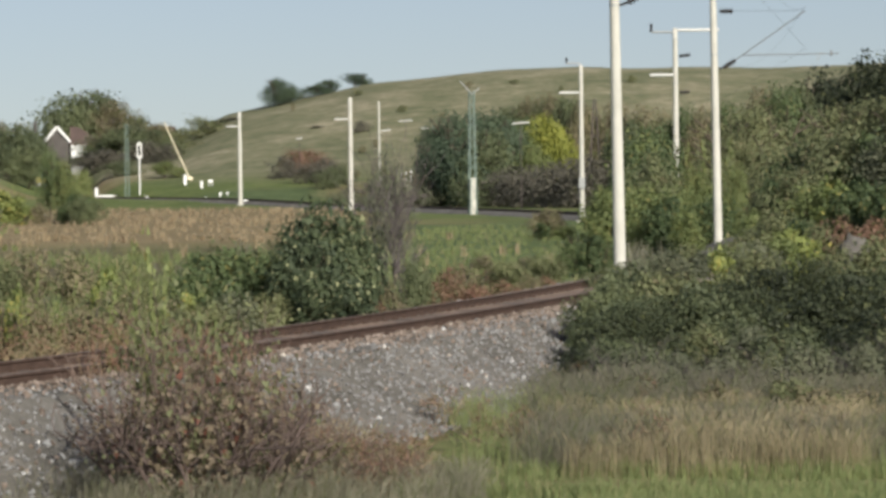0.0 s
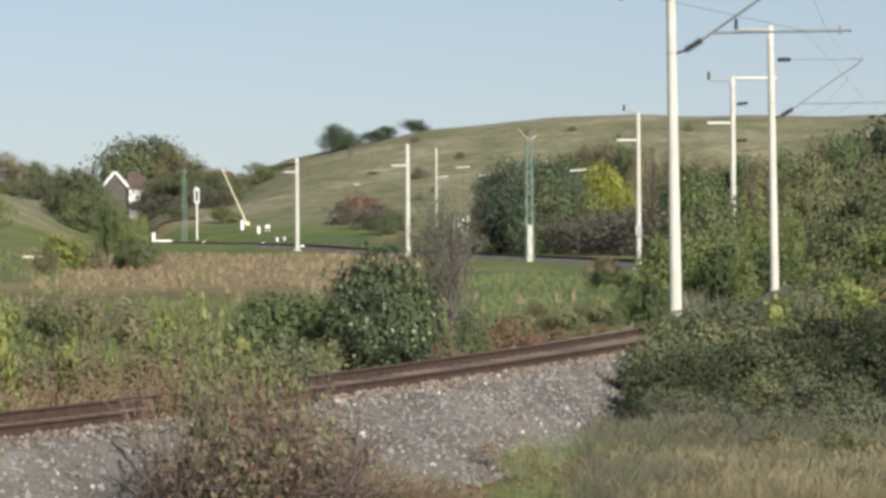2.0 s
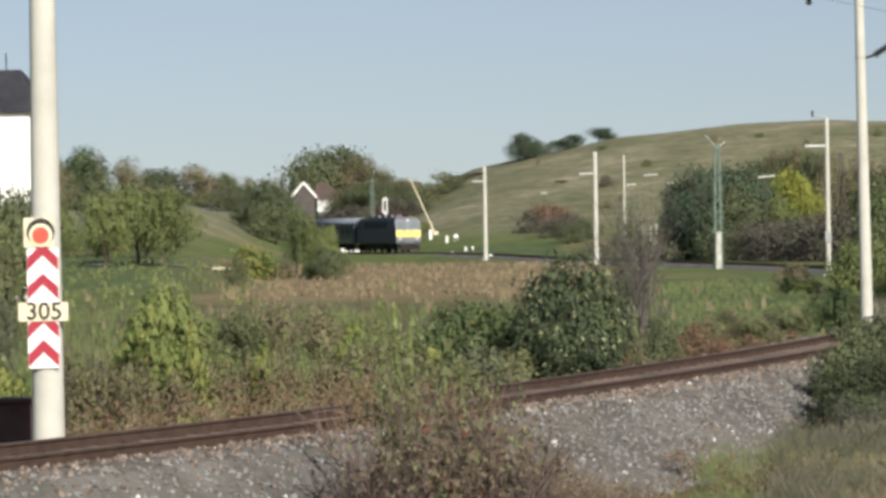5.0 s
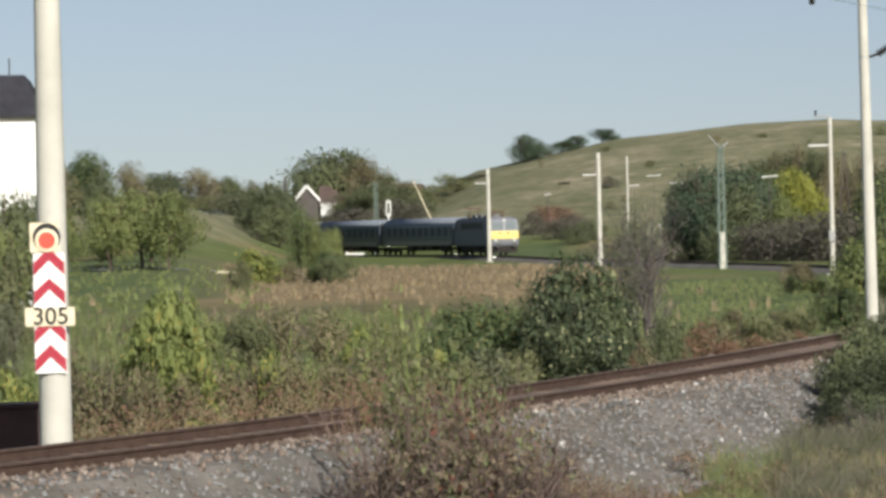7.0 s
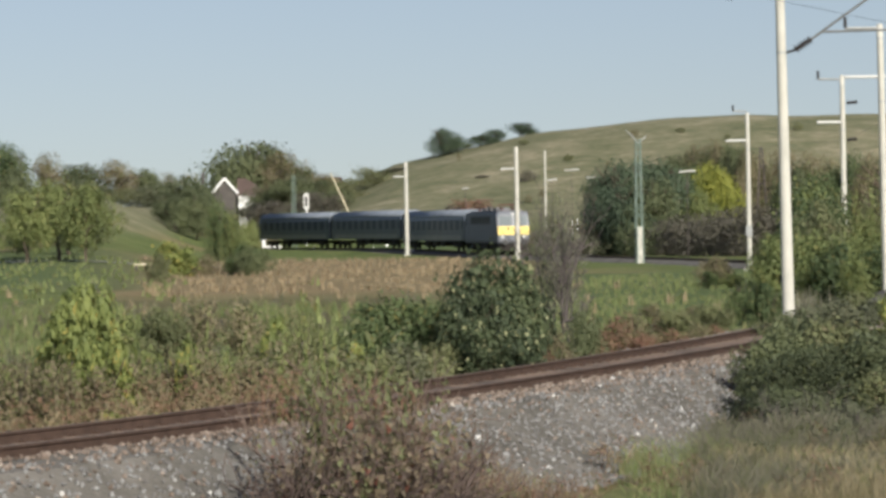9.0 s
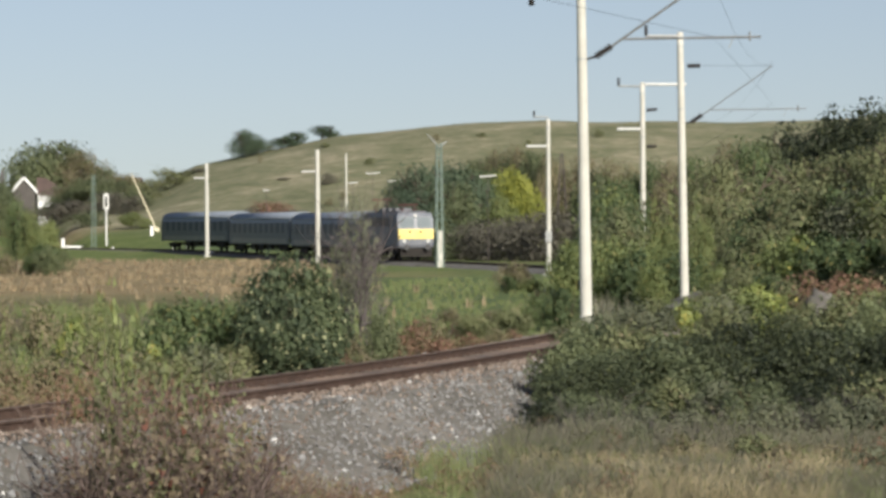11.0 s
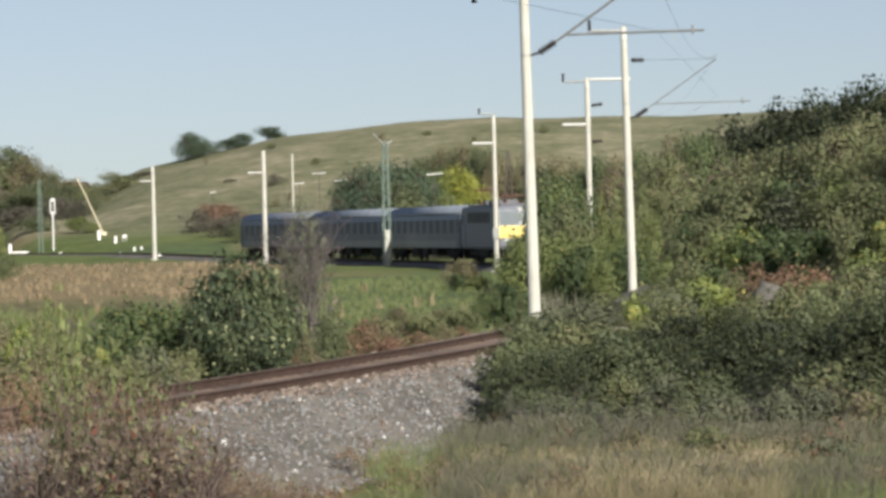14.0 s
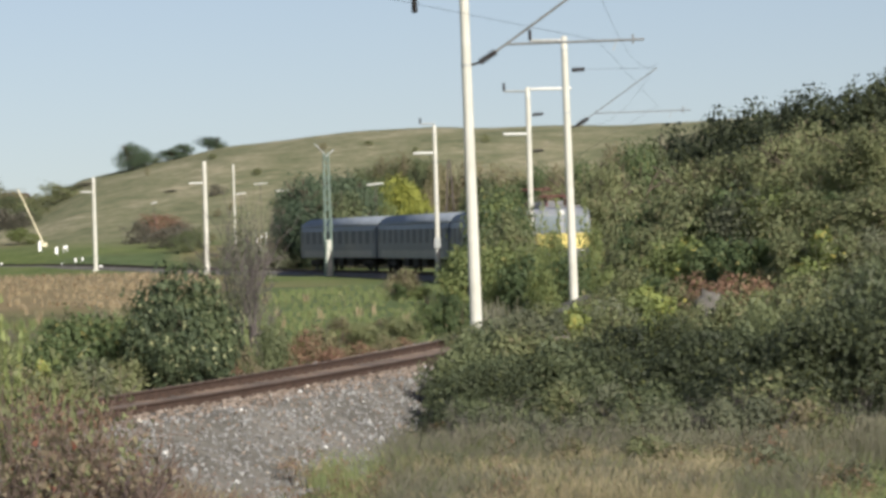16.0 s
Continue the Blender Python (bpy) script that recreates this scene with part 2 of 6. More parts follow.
def box(bm, x0, x1, y0, y1, z0, z1, bevel=0.0):
    out = bmesh.ops.create_cube(bm, size=1, matrix=Matrix.Translation(((x0 + x1) / 2, (y0 + y1) / 2, (z0 + z1) / 2)) @ Matrix.Diagonal((x1 - x0, y1 - y0, z1 - z0, 1)))
    if bevel:
        edges = {e for v in out["verts"] for e in v.link_edges}
        bmesh.ops.bevel(bm, geom=list(edges), offset=bevel, segments=2, affect="EDGES")
    return bm


def rod(bm, a, b, r0, r1=None, seg=8):
    """A round bar from a to b."""
    a, b = Vector(a), Vector(b)
    turn = (b - a).to_track_quat("Z", "Y").to_matrix().to_4x4()
    bmesh.ops.create_cone(bm, cap_ends=True, segments=seg, radius1=r0, radius2=r0 if r1 is None else r1, depth=(b - a).length,
                          matrix=Matrix.Translation((a + b) / 2) @ turn)
    return bm


def prism(bm, outline, y0, y1):
    """An outline in x and z, drawn out along y."""
    lo = [bm.verts.new((x, y0, z)) for x, z in outline]
    hi = [bm.verts.new((x, y1, z)) for x, z in outline]
    n = len(outline)
    bm.faces.new(lo)
    bm.faces.new(hi[::-1])
    for i in range(n):
        bm.faces.new((lo[i], hi[i], hi[(i + 1) % n], lo[(i + 1) % n]))
    bmesh.ops.recalc_face_normals(bm, faces=bm.faces)
    return bm


def root(name, label, category, m=None, group=""):
    ob = new(name)
    ob.empty_display_size = 0.2
    if m is not None:
        ob.matrix_basis = m
    return tagged(ob, label, category, group)


# ---- the line of the track ----
CTRL = [(-20, 16), (-11.6, 28), (-5.07, 39.1), (-1.5, 46.2), (2.0, 56), (5.1, 64.2), (7.1, 70), (14, 95), (18.9, 117), (22, 135), (25.3, 160),
        (26.6, 178), (27.2, 225), (23.5, 268), (16.5, 312), (8.3, 357), (1.5, 384), (-5.0, 405), (-11.5, 424), (-16.5, 443), (-19, 470), (-21, 510),
        (-24, 600), (-28, 700)]


def smooth_line(ctrl, step=1.0):
    c, q = np.array(ctrl, float), []
    for i in range(len(c) - 1):
        p0, p1, p2, p3 = c[max(i - 1, 0)], c[i], c[i + 1], c[min(i + 2, len(c) - 1)]
        for u in np.linspace(0, 1, 40, endpoint=False):
            q.append(0.5 * (2 * p1 + (p2 - p0) * u + (2 * p0 - 5 * p1 + 4 * p2 - p3) * u * u + (3 * p1 - p0 - 3 * p2 + p3) * u**3))
    q = np.array(q + [c[-1]])
    for rep in range(2):
        s = np.r_[0, np.cumsum(np.hypot(*np.diff(q, axis=0).T))]
        a = np.linspace(0, s[-1], int(s[-1] / step) + 1)
        q = np.c_[np.interp(a, s, q[:, 0]), np.interp(a, s, q[:, 1])]
        if rep == 0:
            k = np.exp(-0.5 * (np.arange(-24, 25) / 9) ** 2)
            k /= k.sum()
            pad = np.r_[2 * q[0] - q[24:0:-1], q, 2 * q[-1] - q[-2:-26:-1]]
            q = np.c_[np.convolve(pad[:, 0], k, "valid"), np.convolve(pad[:, 1], k, "valid")]
    return q


LINE = smooth_line(CTRL)
ARC = np.r_[0, np.cumsum(np.hypot(*np.diff(LINE, axis=0).T))]


def on_track(s):
    """The place at s metres along the track, and its unit direction (towards the far end)."""
    p = np.array([np.interp(s, ARC, LINE[:, 0]), np.interp(s, ARC, LINE[:, 1])])
    a = np.array([np.interp(s + 1, ARC, LINE[:, 0]), np.interp(s + 1, ARC, LINE[:, 1])])
    b = np.array([np.interp(s - 1, ARC, LINE[:, 0]), np.interp(s - 1, ARC, LINE[:, 1])])
    d = a - b
    return p, d / np.hypot(*d)


def ease(v, a, b):
    u = np.clip((v - a) / (b - a), 0, 1)
    return u * u * (3 - 2 * u)


def dip(y):
    """How far the rails lie below their height near the camera."""
    return -0.4 * ease(y, 115, 180) * (1 - ease(y, 320, 390))


def off_track(x, y):
    """Distance to the track's centre line, positive on its right-hand, outer side."""
    x, y = np.atleast_1d(np.asarray(x, float)), np.atleast_1d(np.asarray(y, float))
    out = np.empty(len(x))
    tan = np.gradient(LINE, axis=0)
    tan /= np.hypot(*tan.T)[:, None]
    for i in range(0, len(x), 4000):
        dx = x[i:i + 4000, None] - LINE[None, :, 0]
        dy = y[i:i + 4000, None] - LINE[None, :, 1]
        j = (dx * dx + dy * dy).argmin(1)
        k = np.arange(len(j))
        ex, ey = dx[k, j], dy[k, j]
        sign = np.sign(ex * tan[j, 1] - ey * tan[j, 0])
        out[i:i + 4000] = sign * np.hypot(ex, ey)
    return out


def waves(x, y, size, seed):
    """Soft unevenness from crossed sines."""
    r = np.random.RandomState(seed)
    z = 0
    for _ in range(6):
        a, p, k = r.uniform(0, 6.28), r.uniform(0, 6.28), r.uniform(0.6, 1.7) * 6.28 / size
        z = z + np.sin((x * np.cos(a) + y * np.sin(a)) * k + p)
    return z / 6


RIDGE = [(-160, 4), (-95, 4.5), (-60, 5), (-30, 5.5), (-8, 7.5), (4, 10.0), (9, 11.3), (18, 12.2), (28, 13.3), (39, 14.3), (49, 15.5), (58, 16.0), (74, 17.0), (87, 17.6),
         (98, 17.8), (109, 18.0), (122, 17.6), (140, 17.5), (158, 17.2), (172, 17), (200, 16), (260, 12)]


def ground_z(x, y):
    """The lie of the land."""
    x, y = np.atleast_1d(np.asarray(x, float)), np.atleast_1d(np.asarray(y, float))
    dist = np.hypot(x, y)
    side = np.degrees(np.arctan2(x, y)) * 17.4533  # thousandths of a radian
    z = 0.8 - 1.95 * ease(dist, 8, 38) + 0.4 * ease(dist, 52, 75)
    z = z + 1.6 * ease(-side, 35, 90) * ease(dist, 170, 420)
    ahead = np.abs(side) < 330
    top = np.interp(side, [r[0] for r in RIDGE], [r[1] for r in RIDGE])
    z = z + ahead * (top + 0.75) * (0.12 * ease(dist, 372, 410) + 0.88 * ease(dist, 395, 530))
    mound = np.exp(-(((side + 74) / 21) ** 2)) * np.exp(-(((dist - 415) / 50) ** 2))
    z = z + 4.6 * mound
    z = z + 5.5 * ease(side, 158, 250) * ease(dist, 105, 230)
    z = z + waves(x, y, 26, 3) * 0.16 * ease(dist, 60, 100) + waves(x, y, 5, 5) * 0.05 + waves(x, y, 90, 8) * 0.7 * ease(dist, 430, 520)
    d = off_track(x, y)
    near = 1 - ease(np.abs(d), 2.6, 6.5)
    return z * (1 - near) + near * np.where(d > 0, np.minimum(z, -0.75 + dip(y)), np.minimum(np.maximum(z, -0.75), -0.55) + 0.33 * ease(dist, 110, 170) + dip(y))


def gz(x, y):
    return float(ground_z(x, y)[0])


def at(side, dist):
    """A place by its bearing from straight ahead (thousandths, to the right) and its distance ahead."""
    return side * dist / 1000, dist


def build_ground():
    fine = np.arange(-190, 281, 3.5) / 1000
    rest = np.linspace(0.281, 2 * math.pi - 0.190, 60)[1:-1]
    ang = np.r_[fine, rest]
    rad = np.r_[0.0, 0.7, 2 * 1.03 ** np.arange(0, 265)]
    rad = rad[rad < 4500]
    a, r = np.meshgrid(ang, rad)
    x, y = (r * np.sin(a)).ravel(), (r * np.cos(a)).ravel()
    v = np.c_[x, y, ground_z(x, y)]
    n, k = len(rad), len(ang)
    i, j = np.meshgrid(np.arange(n - 1), np.arange(k), indexing="ij")
    jj = (j + 1) % k
    f = np.stack([i * k + j, (i + 1) * k + j, (i + 1) * k + jj, i * k + jj], -1).reshape(-1, 4)[:, ::-1]
    ob = arrays("ground", v, f, GROUND, None, "grassy meadow and hillside, green and straw-coloured in patches", True)
    tagged(ob, category="ground", kind="structure")


build_ground()


def sweep(name, profile, s0, s1, step, material, parent=None, label="", jitter=0.0):
    """A profile (offset to the right, height) drawn along the track."""
    ss = np.arange(s0, s1, step)
    r = np.random.RandomState(7)
    v = []
    for s in ss:
        p, d = on_track(s)
        for o, z in profile:
            v.append((p[0] + d[1] * o, p[1] - d[0] * o, z + dip(p[1]) + (r.uniform(-jitter, jitter) if jitter else 0)))
    k, n = len(profile), len(ss)
    f = [(i * k + j, i * k + j + 1, (i + 1) * k + j + 1, (i + 1) * k + j) for i in range(n - 1) for j in range(k - 1)]
    return arrays(name, v, f, material, parent, label)


# ---- the railway ----
TRACK_END = 520
ballast = tagged(sweep("ballast_bed", [(-3.1, -0.72), (-1.75, -0.19), (-1.3, -0.125), (-0.98, -0.13), (-0.9, -0.19), (0.9, -0.19), (0.98, -0.13), (1.3, -0.125), (1.85, -0.18), (2.7, -0.66), (3.7, -1.2)][::-1], 2, TRACK_END, 1.0, BALLAST,
                       None, "grey crushed-stone ballast bed under a single track", 0.012), category="ballast", kind="structure")
track = root("railway_track", "single railway track with two brown rusty rails on concrete sleepers", "railway track")
tagged(track, kind="structure")
bed = sweep("bed_fill", [(-1.0, -0.165), (-0.6, -0.15), (0.6, -0.15), (1.0, -0.165)][::-1], 2, TRACK_END, 1.0, BED, track, "rust-stained ballast between the rails", 0.012)
for o in (-0.7525, 0.7525):
    rail = sweep("rail", [(o - 0.07, -0.172), (o - 0.07, -0.155), (o - 0.012, -0.135), (o - 0.012, -0.045), (o - 0.036, -0.032), (o - 0.036, -0.004),
                          (o + 0.036, -0.004), (o + 0.036, -0.032), (o + 0.012, -0.045), (o + 0.012, -0.135), (o + 0.07, -0.155), (o + 0.07, -0.172)][::-1],
                 2, TRACK_END, 1.0, RUST_SHADE, track)
    sweep("rail_head", [(o - 0.034, -0.003), (o - 0.028, 0.0), (o + 0.028, 0.0), (o + 0.034, -0.003)][::-1], 2, TRACK_END, 1.0, RAILTOP, rail, "worn running surface")


def build_sleepers():
    bm = bmesh.new()
    prism(bm, [(-0.14, -0.34), (0.14, -0.34), (0.14, -0.20), (0.10, -0.172), (-0.10, -0.172), (-0.14, -0.20)], -1.25, 1.25)
    first = part("sleeper", bm, SLEEPER, track)
    r = random.Random(4)
    bm = bmesh.new()
    for o in (-0.7525, 0.7525):
        box(bm, -0.06, 0.06, o - 0.15, o - 0.075, -0.175, -0.13)
        box(bm, -0.06, 0.06, o + 0.075, o + 0.15, -0.175, -0.13)
    clip = part("rail_clip", bm, RUST_SHADE, first)
    for i in range(270):
        p, d = on_track(8 + 0.6 * i)
        m = pose(p[0], p[1], dip(p[1]) + r.uniform(0.022, 0.036), 0, 0, math.degrees(math.atan2(d[1], d[0])) + r.uniform(-0.6, 0.6))
        if i:
            ob = same("sleeper", first, track, m)
            if i < 130:
                same("rail_clip", clip, ob, Matrix())
        else:
            first.matrix_basis = m


build_sleepers()


def build_stones():
    """Loose stones over the visible stretch of the ballast."""
    r = np.random.RandomState(11)
    n = 30000
    s = 12 + 70 * r.rand(n) ** 0.85
    o = r.uniform(-2.6, 4.1, n)
    o = np.where((np.abs(o) < 1.0) & (r.rand(n) < 0.5), r.uniform(1.3, 4.1, n), o)
    s, o = s[np.abs(o) > 0.9], o[np.abs(o) > 0.9]
    n = len(s)
    px, py = np.interp(s, ARC, LINE[:, 0]), np.interp(s, ARC, LINE[:, 1])
    dx, dy = np.interp(s + 1, ARC, LINE[:, 0]) - px, np.interp(s + 1, ARC, LINE[:, 1]) - py
    ln = np.hypot(dx, dy)
    x, y = px + dy / ln * o, py - dx / ln * o
    z = np.interp(o, [-3.1, -1.75, -1.3, -0.98, -0.9, 0.9, 0.98, 1.3, 1.85, 2.7, 3.7], [-0.72, -0.19, -0.125, -0.13, -0.19, -0.19, -0.13, -0.125, -0.18, -0.66, -1.2])
    z = np.maximum(z, np.where(np.abs(o) > 3.2, ground_z(x, y), -9))
    size = r.uniform(0.02, 0.046, n) * np.where(r.rand(n) < 0.015, 1.8, 1)
    base = np.array([(1, 0, 0), (-1, 0, 0), (0, 1, 0), (0, -1, 0), (0, 0, 1), (0, 0, -1)], float)
    v = base[None] * size[:, None, None] * r.uniform(0.6, 1.3, (n, 6, 1))
    ang = r.uniform(0, 6.28, n)
    c, sn = np.cos(ang)[:, None], np.sin(ang)[:, None]
    tilt = r.uniform(-0.6, 0.6, n)[:, None]
    vx, vy, vz = v[..., 0], v[..., 1], v[..., 2]
    vx, vz = vx * np.cos(tilt) + vz * np.sin(tilt), -vx * np.sin(tilt) + vz * np.cos(tilt)
    v = np.stack([vx * c - vy * sn + x[:, None], vx * sn + vy * c + y[:, None], vz + z[:, None] + 0.012], -1)
    tri = np.array([(0, 2, 4), (2, 1, 4), (1, 3, 4), (3, 0, 4), (2, 0, 5), (1, 2, 5), (3, 1, 5), (0, 3, 5)])
    stained = np.abs(o) + r.normal(0, 0.28, n) < 1.75
    stained |= r.rand(n) < 0.12
    for name, pick, mat, label in (("ballast_stones", ~stained, STONE, "loose grey and whitish crushed stones beside the rails"),
                                   ("stained_stones", stained, RUSTSTONE, "brown rust-stained crushed stones along the rails")):
        w = v[pick]
        f = tri[None] + 6 * np.arange(len(w))[:, None, None]
        ob = arrays(name, w.reshape(-1, 3), f.reshape(-1, 3), mat, None, label)
        tagged(ob, category="gravel", kind="stuff")


build_stones()


# ---- masts ----
def insulator(bm, a, b, r=0.07):
    """A ribbed insulator between two points."""
    a, b = Vector(a), Vector(b)
    rod(bm, a, b, r * 0.5, seg=8)
    for i in range(5):
        c = a.lerp(b, (i + 0.5) / 5)
        d = (b - a).normalized() * 0.022
        rod(bm, c - d, c + d, r, r * 0.75, 10)


def cantilever(mast, low, tie, wide=3.3, thick=1.0):
    """The bracket that holds the wires: strut, tie, registration tube and their insulators, along +x of the mast."""
    end = Vector((wide, 0, low + 0.66 * wide))
    foot = Vector((0.80, 0, low + 0.49))
    bm = bmesh.new()
    rod(bm, foot, end, 0.034 * thick)
    part("strut", bm, BRACKET, mast)
    for a, b, r in (((0.36, 0, low + 0.22), foot, 0.115), ((0.25, 0, tie), (0.75, 0, tie), 0.11)):
        bm = bmesh.new()
        insulator(bm, a, b, r)
        part("insulator", bm, INSULATOR, mast, "dark ribbed insulator")
    bm = bmesh.new()
    rod(bm, (0.75, 0, tie), end, 0.006, seg=6)
    part("tie", bm, DARKSTEEL, mast)
    bm = bmesh.new()
    rod(bm, (0.08, 0, low + 0.15), (0.36, 0, low + 0.22), 0.035)
    part("hinge", bm, DARKSTEEL, mast)
    start = foot.lerp(end, 0.10)
    bm = bmesh.new()
    rod(bm, start, (wide + 1.25, 0, start.z - 0.02), 0.032 * thick)
    rod(bm, (wide + 0.95, 0, start.z - 0.12), (wide + 0.95, 0, start.z + 0.12), 0.03, seg=6)
    part("registration_tube", bm, BRACKET, mast)
    bm = bmesh.new()
    rod(bm, (wide + 0.55, 0, start.z + 0.04), (wide + 0.4, 0, start.z - 0.3), 0.012, seg=6)
    part("steady_arm", bm, GALVANISED, mast)


def feeder_bracket(mast, z, side, length, material, drop):
    bm = bmesh.new()
    rod(bm, (0, 0, z), (side * length, 0, z + 0.03), 0.05)
    part("feeder_arm", bm, material, mast)
    bm = bmesh.new()
    insulator(bm, (side * length, 0, z + 0.03), (side * length, 0, z + drop), 0.09)
    part("insulator", bm, INSULATOR, mast, "dark ribbed insulator")


def concrete_mast(side, dist, top, r0, r1, toward, base=None, label="tall pale concrete catenary mast beside the track", seg=20, lean=0.0):
    x, y = at(side, dist)
    z = gz(x, y) if base is None else base
    m = root("catenary_mast", label, "mast", pose(x, y, 0, 0, -lean, 0) @ pose(0, 0, 0, 0, 0, toward), "masts along the track")
    bm = bmesh.new()
    n = 14
    rings = []
    for i in range(n + 1):
        u = i / n
        h = z - 0.3 + (top - z + 0.3) * u
        r = r0 + (r1 - r0) * u
        rings.append([bm.verts.new((r * math.cos(6.2832 * k / seg), r * math.sin(6.2832 * k / seg), h)) for k in range(seg)])
    for i in range(n):
        for k in range(seg):
            bm.faces.new((rings[i][k], rings[i][(k + 1) % seg], rings[i + 1][(k + 1) % seg], rings[i + 1][k]))
    bm.faces.new(rings[-1])
    for f in bm.faces:
        f.smooth = len(f.verts) == 4
    part("shaft", bm, CONCRETE, m)
    bm = bmesh.new()
    bmesh.ops.create_cone(bm, cap_ends=True, segments=seg, radius1=r1 + 0.012, radius2=r1 * 0.6, depth=0.06, matrix=Matrix.Translation((0, 0, top + 0.03)))
    part("cap", bm, CONCRETE, m)
    bm = bmesh.new()
    box(bm, -r0 - 0.18, r0 + 0.18, -r0 - 0.18, r0 + 0.18, z - 0.4, z + 0.06, 0.03)
    part("foundation", bm, CONCRETE, m)
    for h in (6.8, top - 0.5):
        bm = bmesh.new()
        r = r0 + (r1 - r0) * (h - z) / (top - z) + 0.012
        rod(bm, (0, 0, h - 0.03), (0, 0, h + 0.03), r, seg=seg)
        part("clamp", bm, GALVANISED, m)
    return m


def outward(side, dist):
    """The turn, in degrees, that points a mast's +x at the track."""
    x, y = at(side, dist)
    j = ((LINE[:, 0] - x) ** 2 + (LINE[:, 1] - y) ** 2).argmin()
    return math.degrees(math.atan2(LINE[j, 1] - y, LINE[j, 0] - x))


signal_mast = concrete_mast(-110.9, 45.5, 9.4, 0.215, 0.135, outward(-110.9, 45.5), label="stout pale concrete mast with a red and white chevron board")
mast_near = concrete_mast(119.7, 94, 9.9, 0.17, 0.115, outward(119.7, 94), lean=0.62)
cantilever(mast_near, 6.64, 9.3, 3.5)
mast_b = concrete_mast(147.8, 135, 9.7, 0.17, 0.12, outward(147.8, 135), lean=0.7)
cantilever(mast_b, 6.08, 8.45, 3.5, 0.62)
feeder_bracket(mast_b, 9.6, -1, 1.3, GALVANISED, 0.45)
mast_c = concrete_mast(136.1, 178, 9.5, 0.16, 0.12, outward(136.1, 178))
for z, reach in ((8.15, 0.75), (6.3, 0.7)):
    bm = bmesh.new()
    insulator(bm, (0.2, 0, z), (reach, 0, z + 0.05), 0.11)
    part("insulator", bm, INSULATOR, mast_c, "dark ribbed insulator")
feeder_bracket(mast_c, 9.35, -1, 1.2, GALVANISED, 0.45)
mast_d = concrete_mast(109.2, 225, 9.1, 0.17, 0.12, outward(109.2, 225), label="pale concrete catenary mast with a box low on its shaft")
bm = bmesh.new()
box(bm, -0.2, 0.2, -0.26, 0.2, 1.3, 2.0, 0.04)
part("switch_box", bm, GALVANISED, mast_d)
feeder_bracket(mast_d, 9.25, -1, 0.9, GALVANISED, 0.4)
mast_e = concrete_mast(43.9, 312, 9.05, 0.22, 0.17, outward(43.9, 312))
mast_f = concrete_mast(12.8, 358, 8.7, 0.22, 0.17, outward(12.8, 358))


def level_bar(side, dist, z, length, owner):
    """The pale horizontal tube seen on the inner side of a mast."""
    x, y = at(side, dist)
    inv = owner.matrix_basis.inverted()
    a = inv @ Vector((x - 0.1, y, z))
    b = inv @ Vector((x - length, y - 0.1, z))
    bm = bmesh.new()
    rod(bm, a, b, 0.075)
    part("pale_tube", bm, PALETUBE, owner, "short whitish horizontal tube")


level_bar(118.4, 94, 8.75, 1.2, mast_near)
bm = bmesh.new()
hang = mast_near.matrix_basis.inverted() @ Vector((118.4 * 0.094 - 1.3, 94, 8.6))
insulator(bm, hang, hang + Vector((0, 0, -0.38)), 0.1)
part("insulator", bm, INSULATOR, mast_near, "dark ribbed insulator")
level_bar(12.8, 358, 7.3, 1.3, mast_f)
level_bar(43.9, 312, 7.2, 1.4, mast_e)
level_bar(109.2, 225, 7.4, 1.4, mast_d)
level_bar(136.1, 178, 7.2, 1.3, mast_c)
level_bar(149.1, 178, 9.45, 2.2, mast_c)


def lattice_mast(side, dist, top, width, label):
    """A slim lattice mast: four corner angles with zigzag bracing."""
    x, y = at(side, dist)
    z = gz(x, y)
    m = root("lattice_mast", label, "mast", pose(x, y, 0, 0, 0, outward(side, dist)), "masts along the track")
    w = width / 2
    for sx, sy in ((-1, -1), (1, -1), (1, 1), (-1, 1)):
        bm = bmesh.new()
        rod(bm, (sx * w, sy * w, z - 0.3), (sx * w * 0.6, sy * w * 0.6, top), 0.045, 0.035, 5)
        part("leg", bm, GREENSTEEL, m)
    n = int((top - z) / 0.75)
    for sx, sy, tx, ty in ((-1, -1, 1, -1), (1, -1, 1, 1), (1, 1, -1, 1), (-1, 1, -1, -1)):
        bm = bmesh.new()
        for i in range(n):
            a, b = z + (top - z) * i / n, z + (top - z) * (i + 1) / n
            ka, kb = w * (1 - 0.4 * i / n), w * (1 - 0.4 * (i + 1) / n)
            if i % 2:
                rod(bm, (sx * ka, sy * ka, a), (tx * kb, ty * kb, b), 0.022, seg=4)
            else:
                rod(bm, (tx * ka, ty * ka, a), (sx * kb, sy * kb, b), 0.022, seg=4)
        tagged(part("bracing", bm, GREENSTEEL, m), kind="stuff")
    return m


lat = lattice_mast(78.2, 268, 8.6, 0.55, "green lattice steel mast on a pale concrete foot")
bm = bmesh.new()
box(bm, -0.22, 0.22, -0.22, 0.22, -0.9, 2.0, 0.05)
part("foot", bm, CONCRETE, lat)
bm = bmesh.new()
rod(bm, (-0.9, 0.0, 9.3), (0.05, 0.0, 8.3), 0.04)
rod(bm, (0.05, 0.0, 8.3), (0.7, 0.3, 8.8), 0.04)
part("top_bracket", bm, GALVANISED, lat)
lattice_mast(-18.8, 420, 8.6, 0.5, "slim green lattice steel mast beyond the meadow")
far_mast = concrete_mast(52.0, 400, 10.5, 0.13, 0.10, 20, label="thin pale post on the foot of the hill")


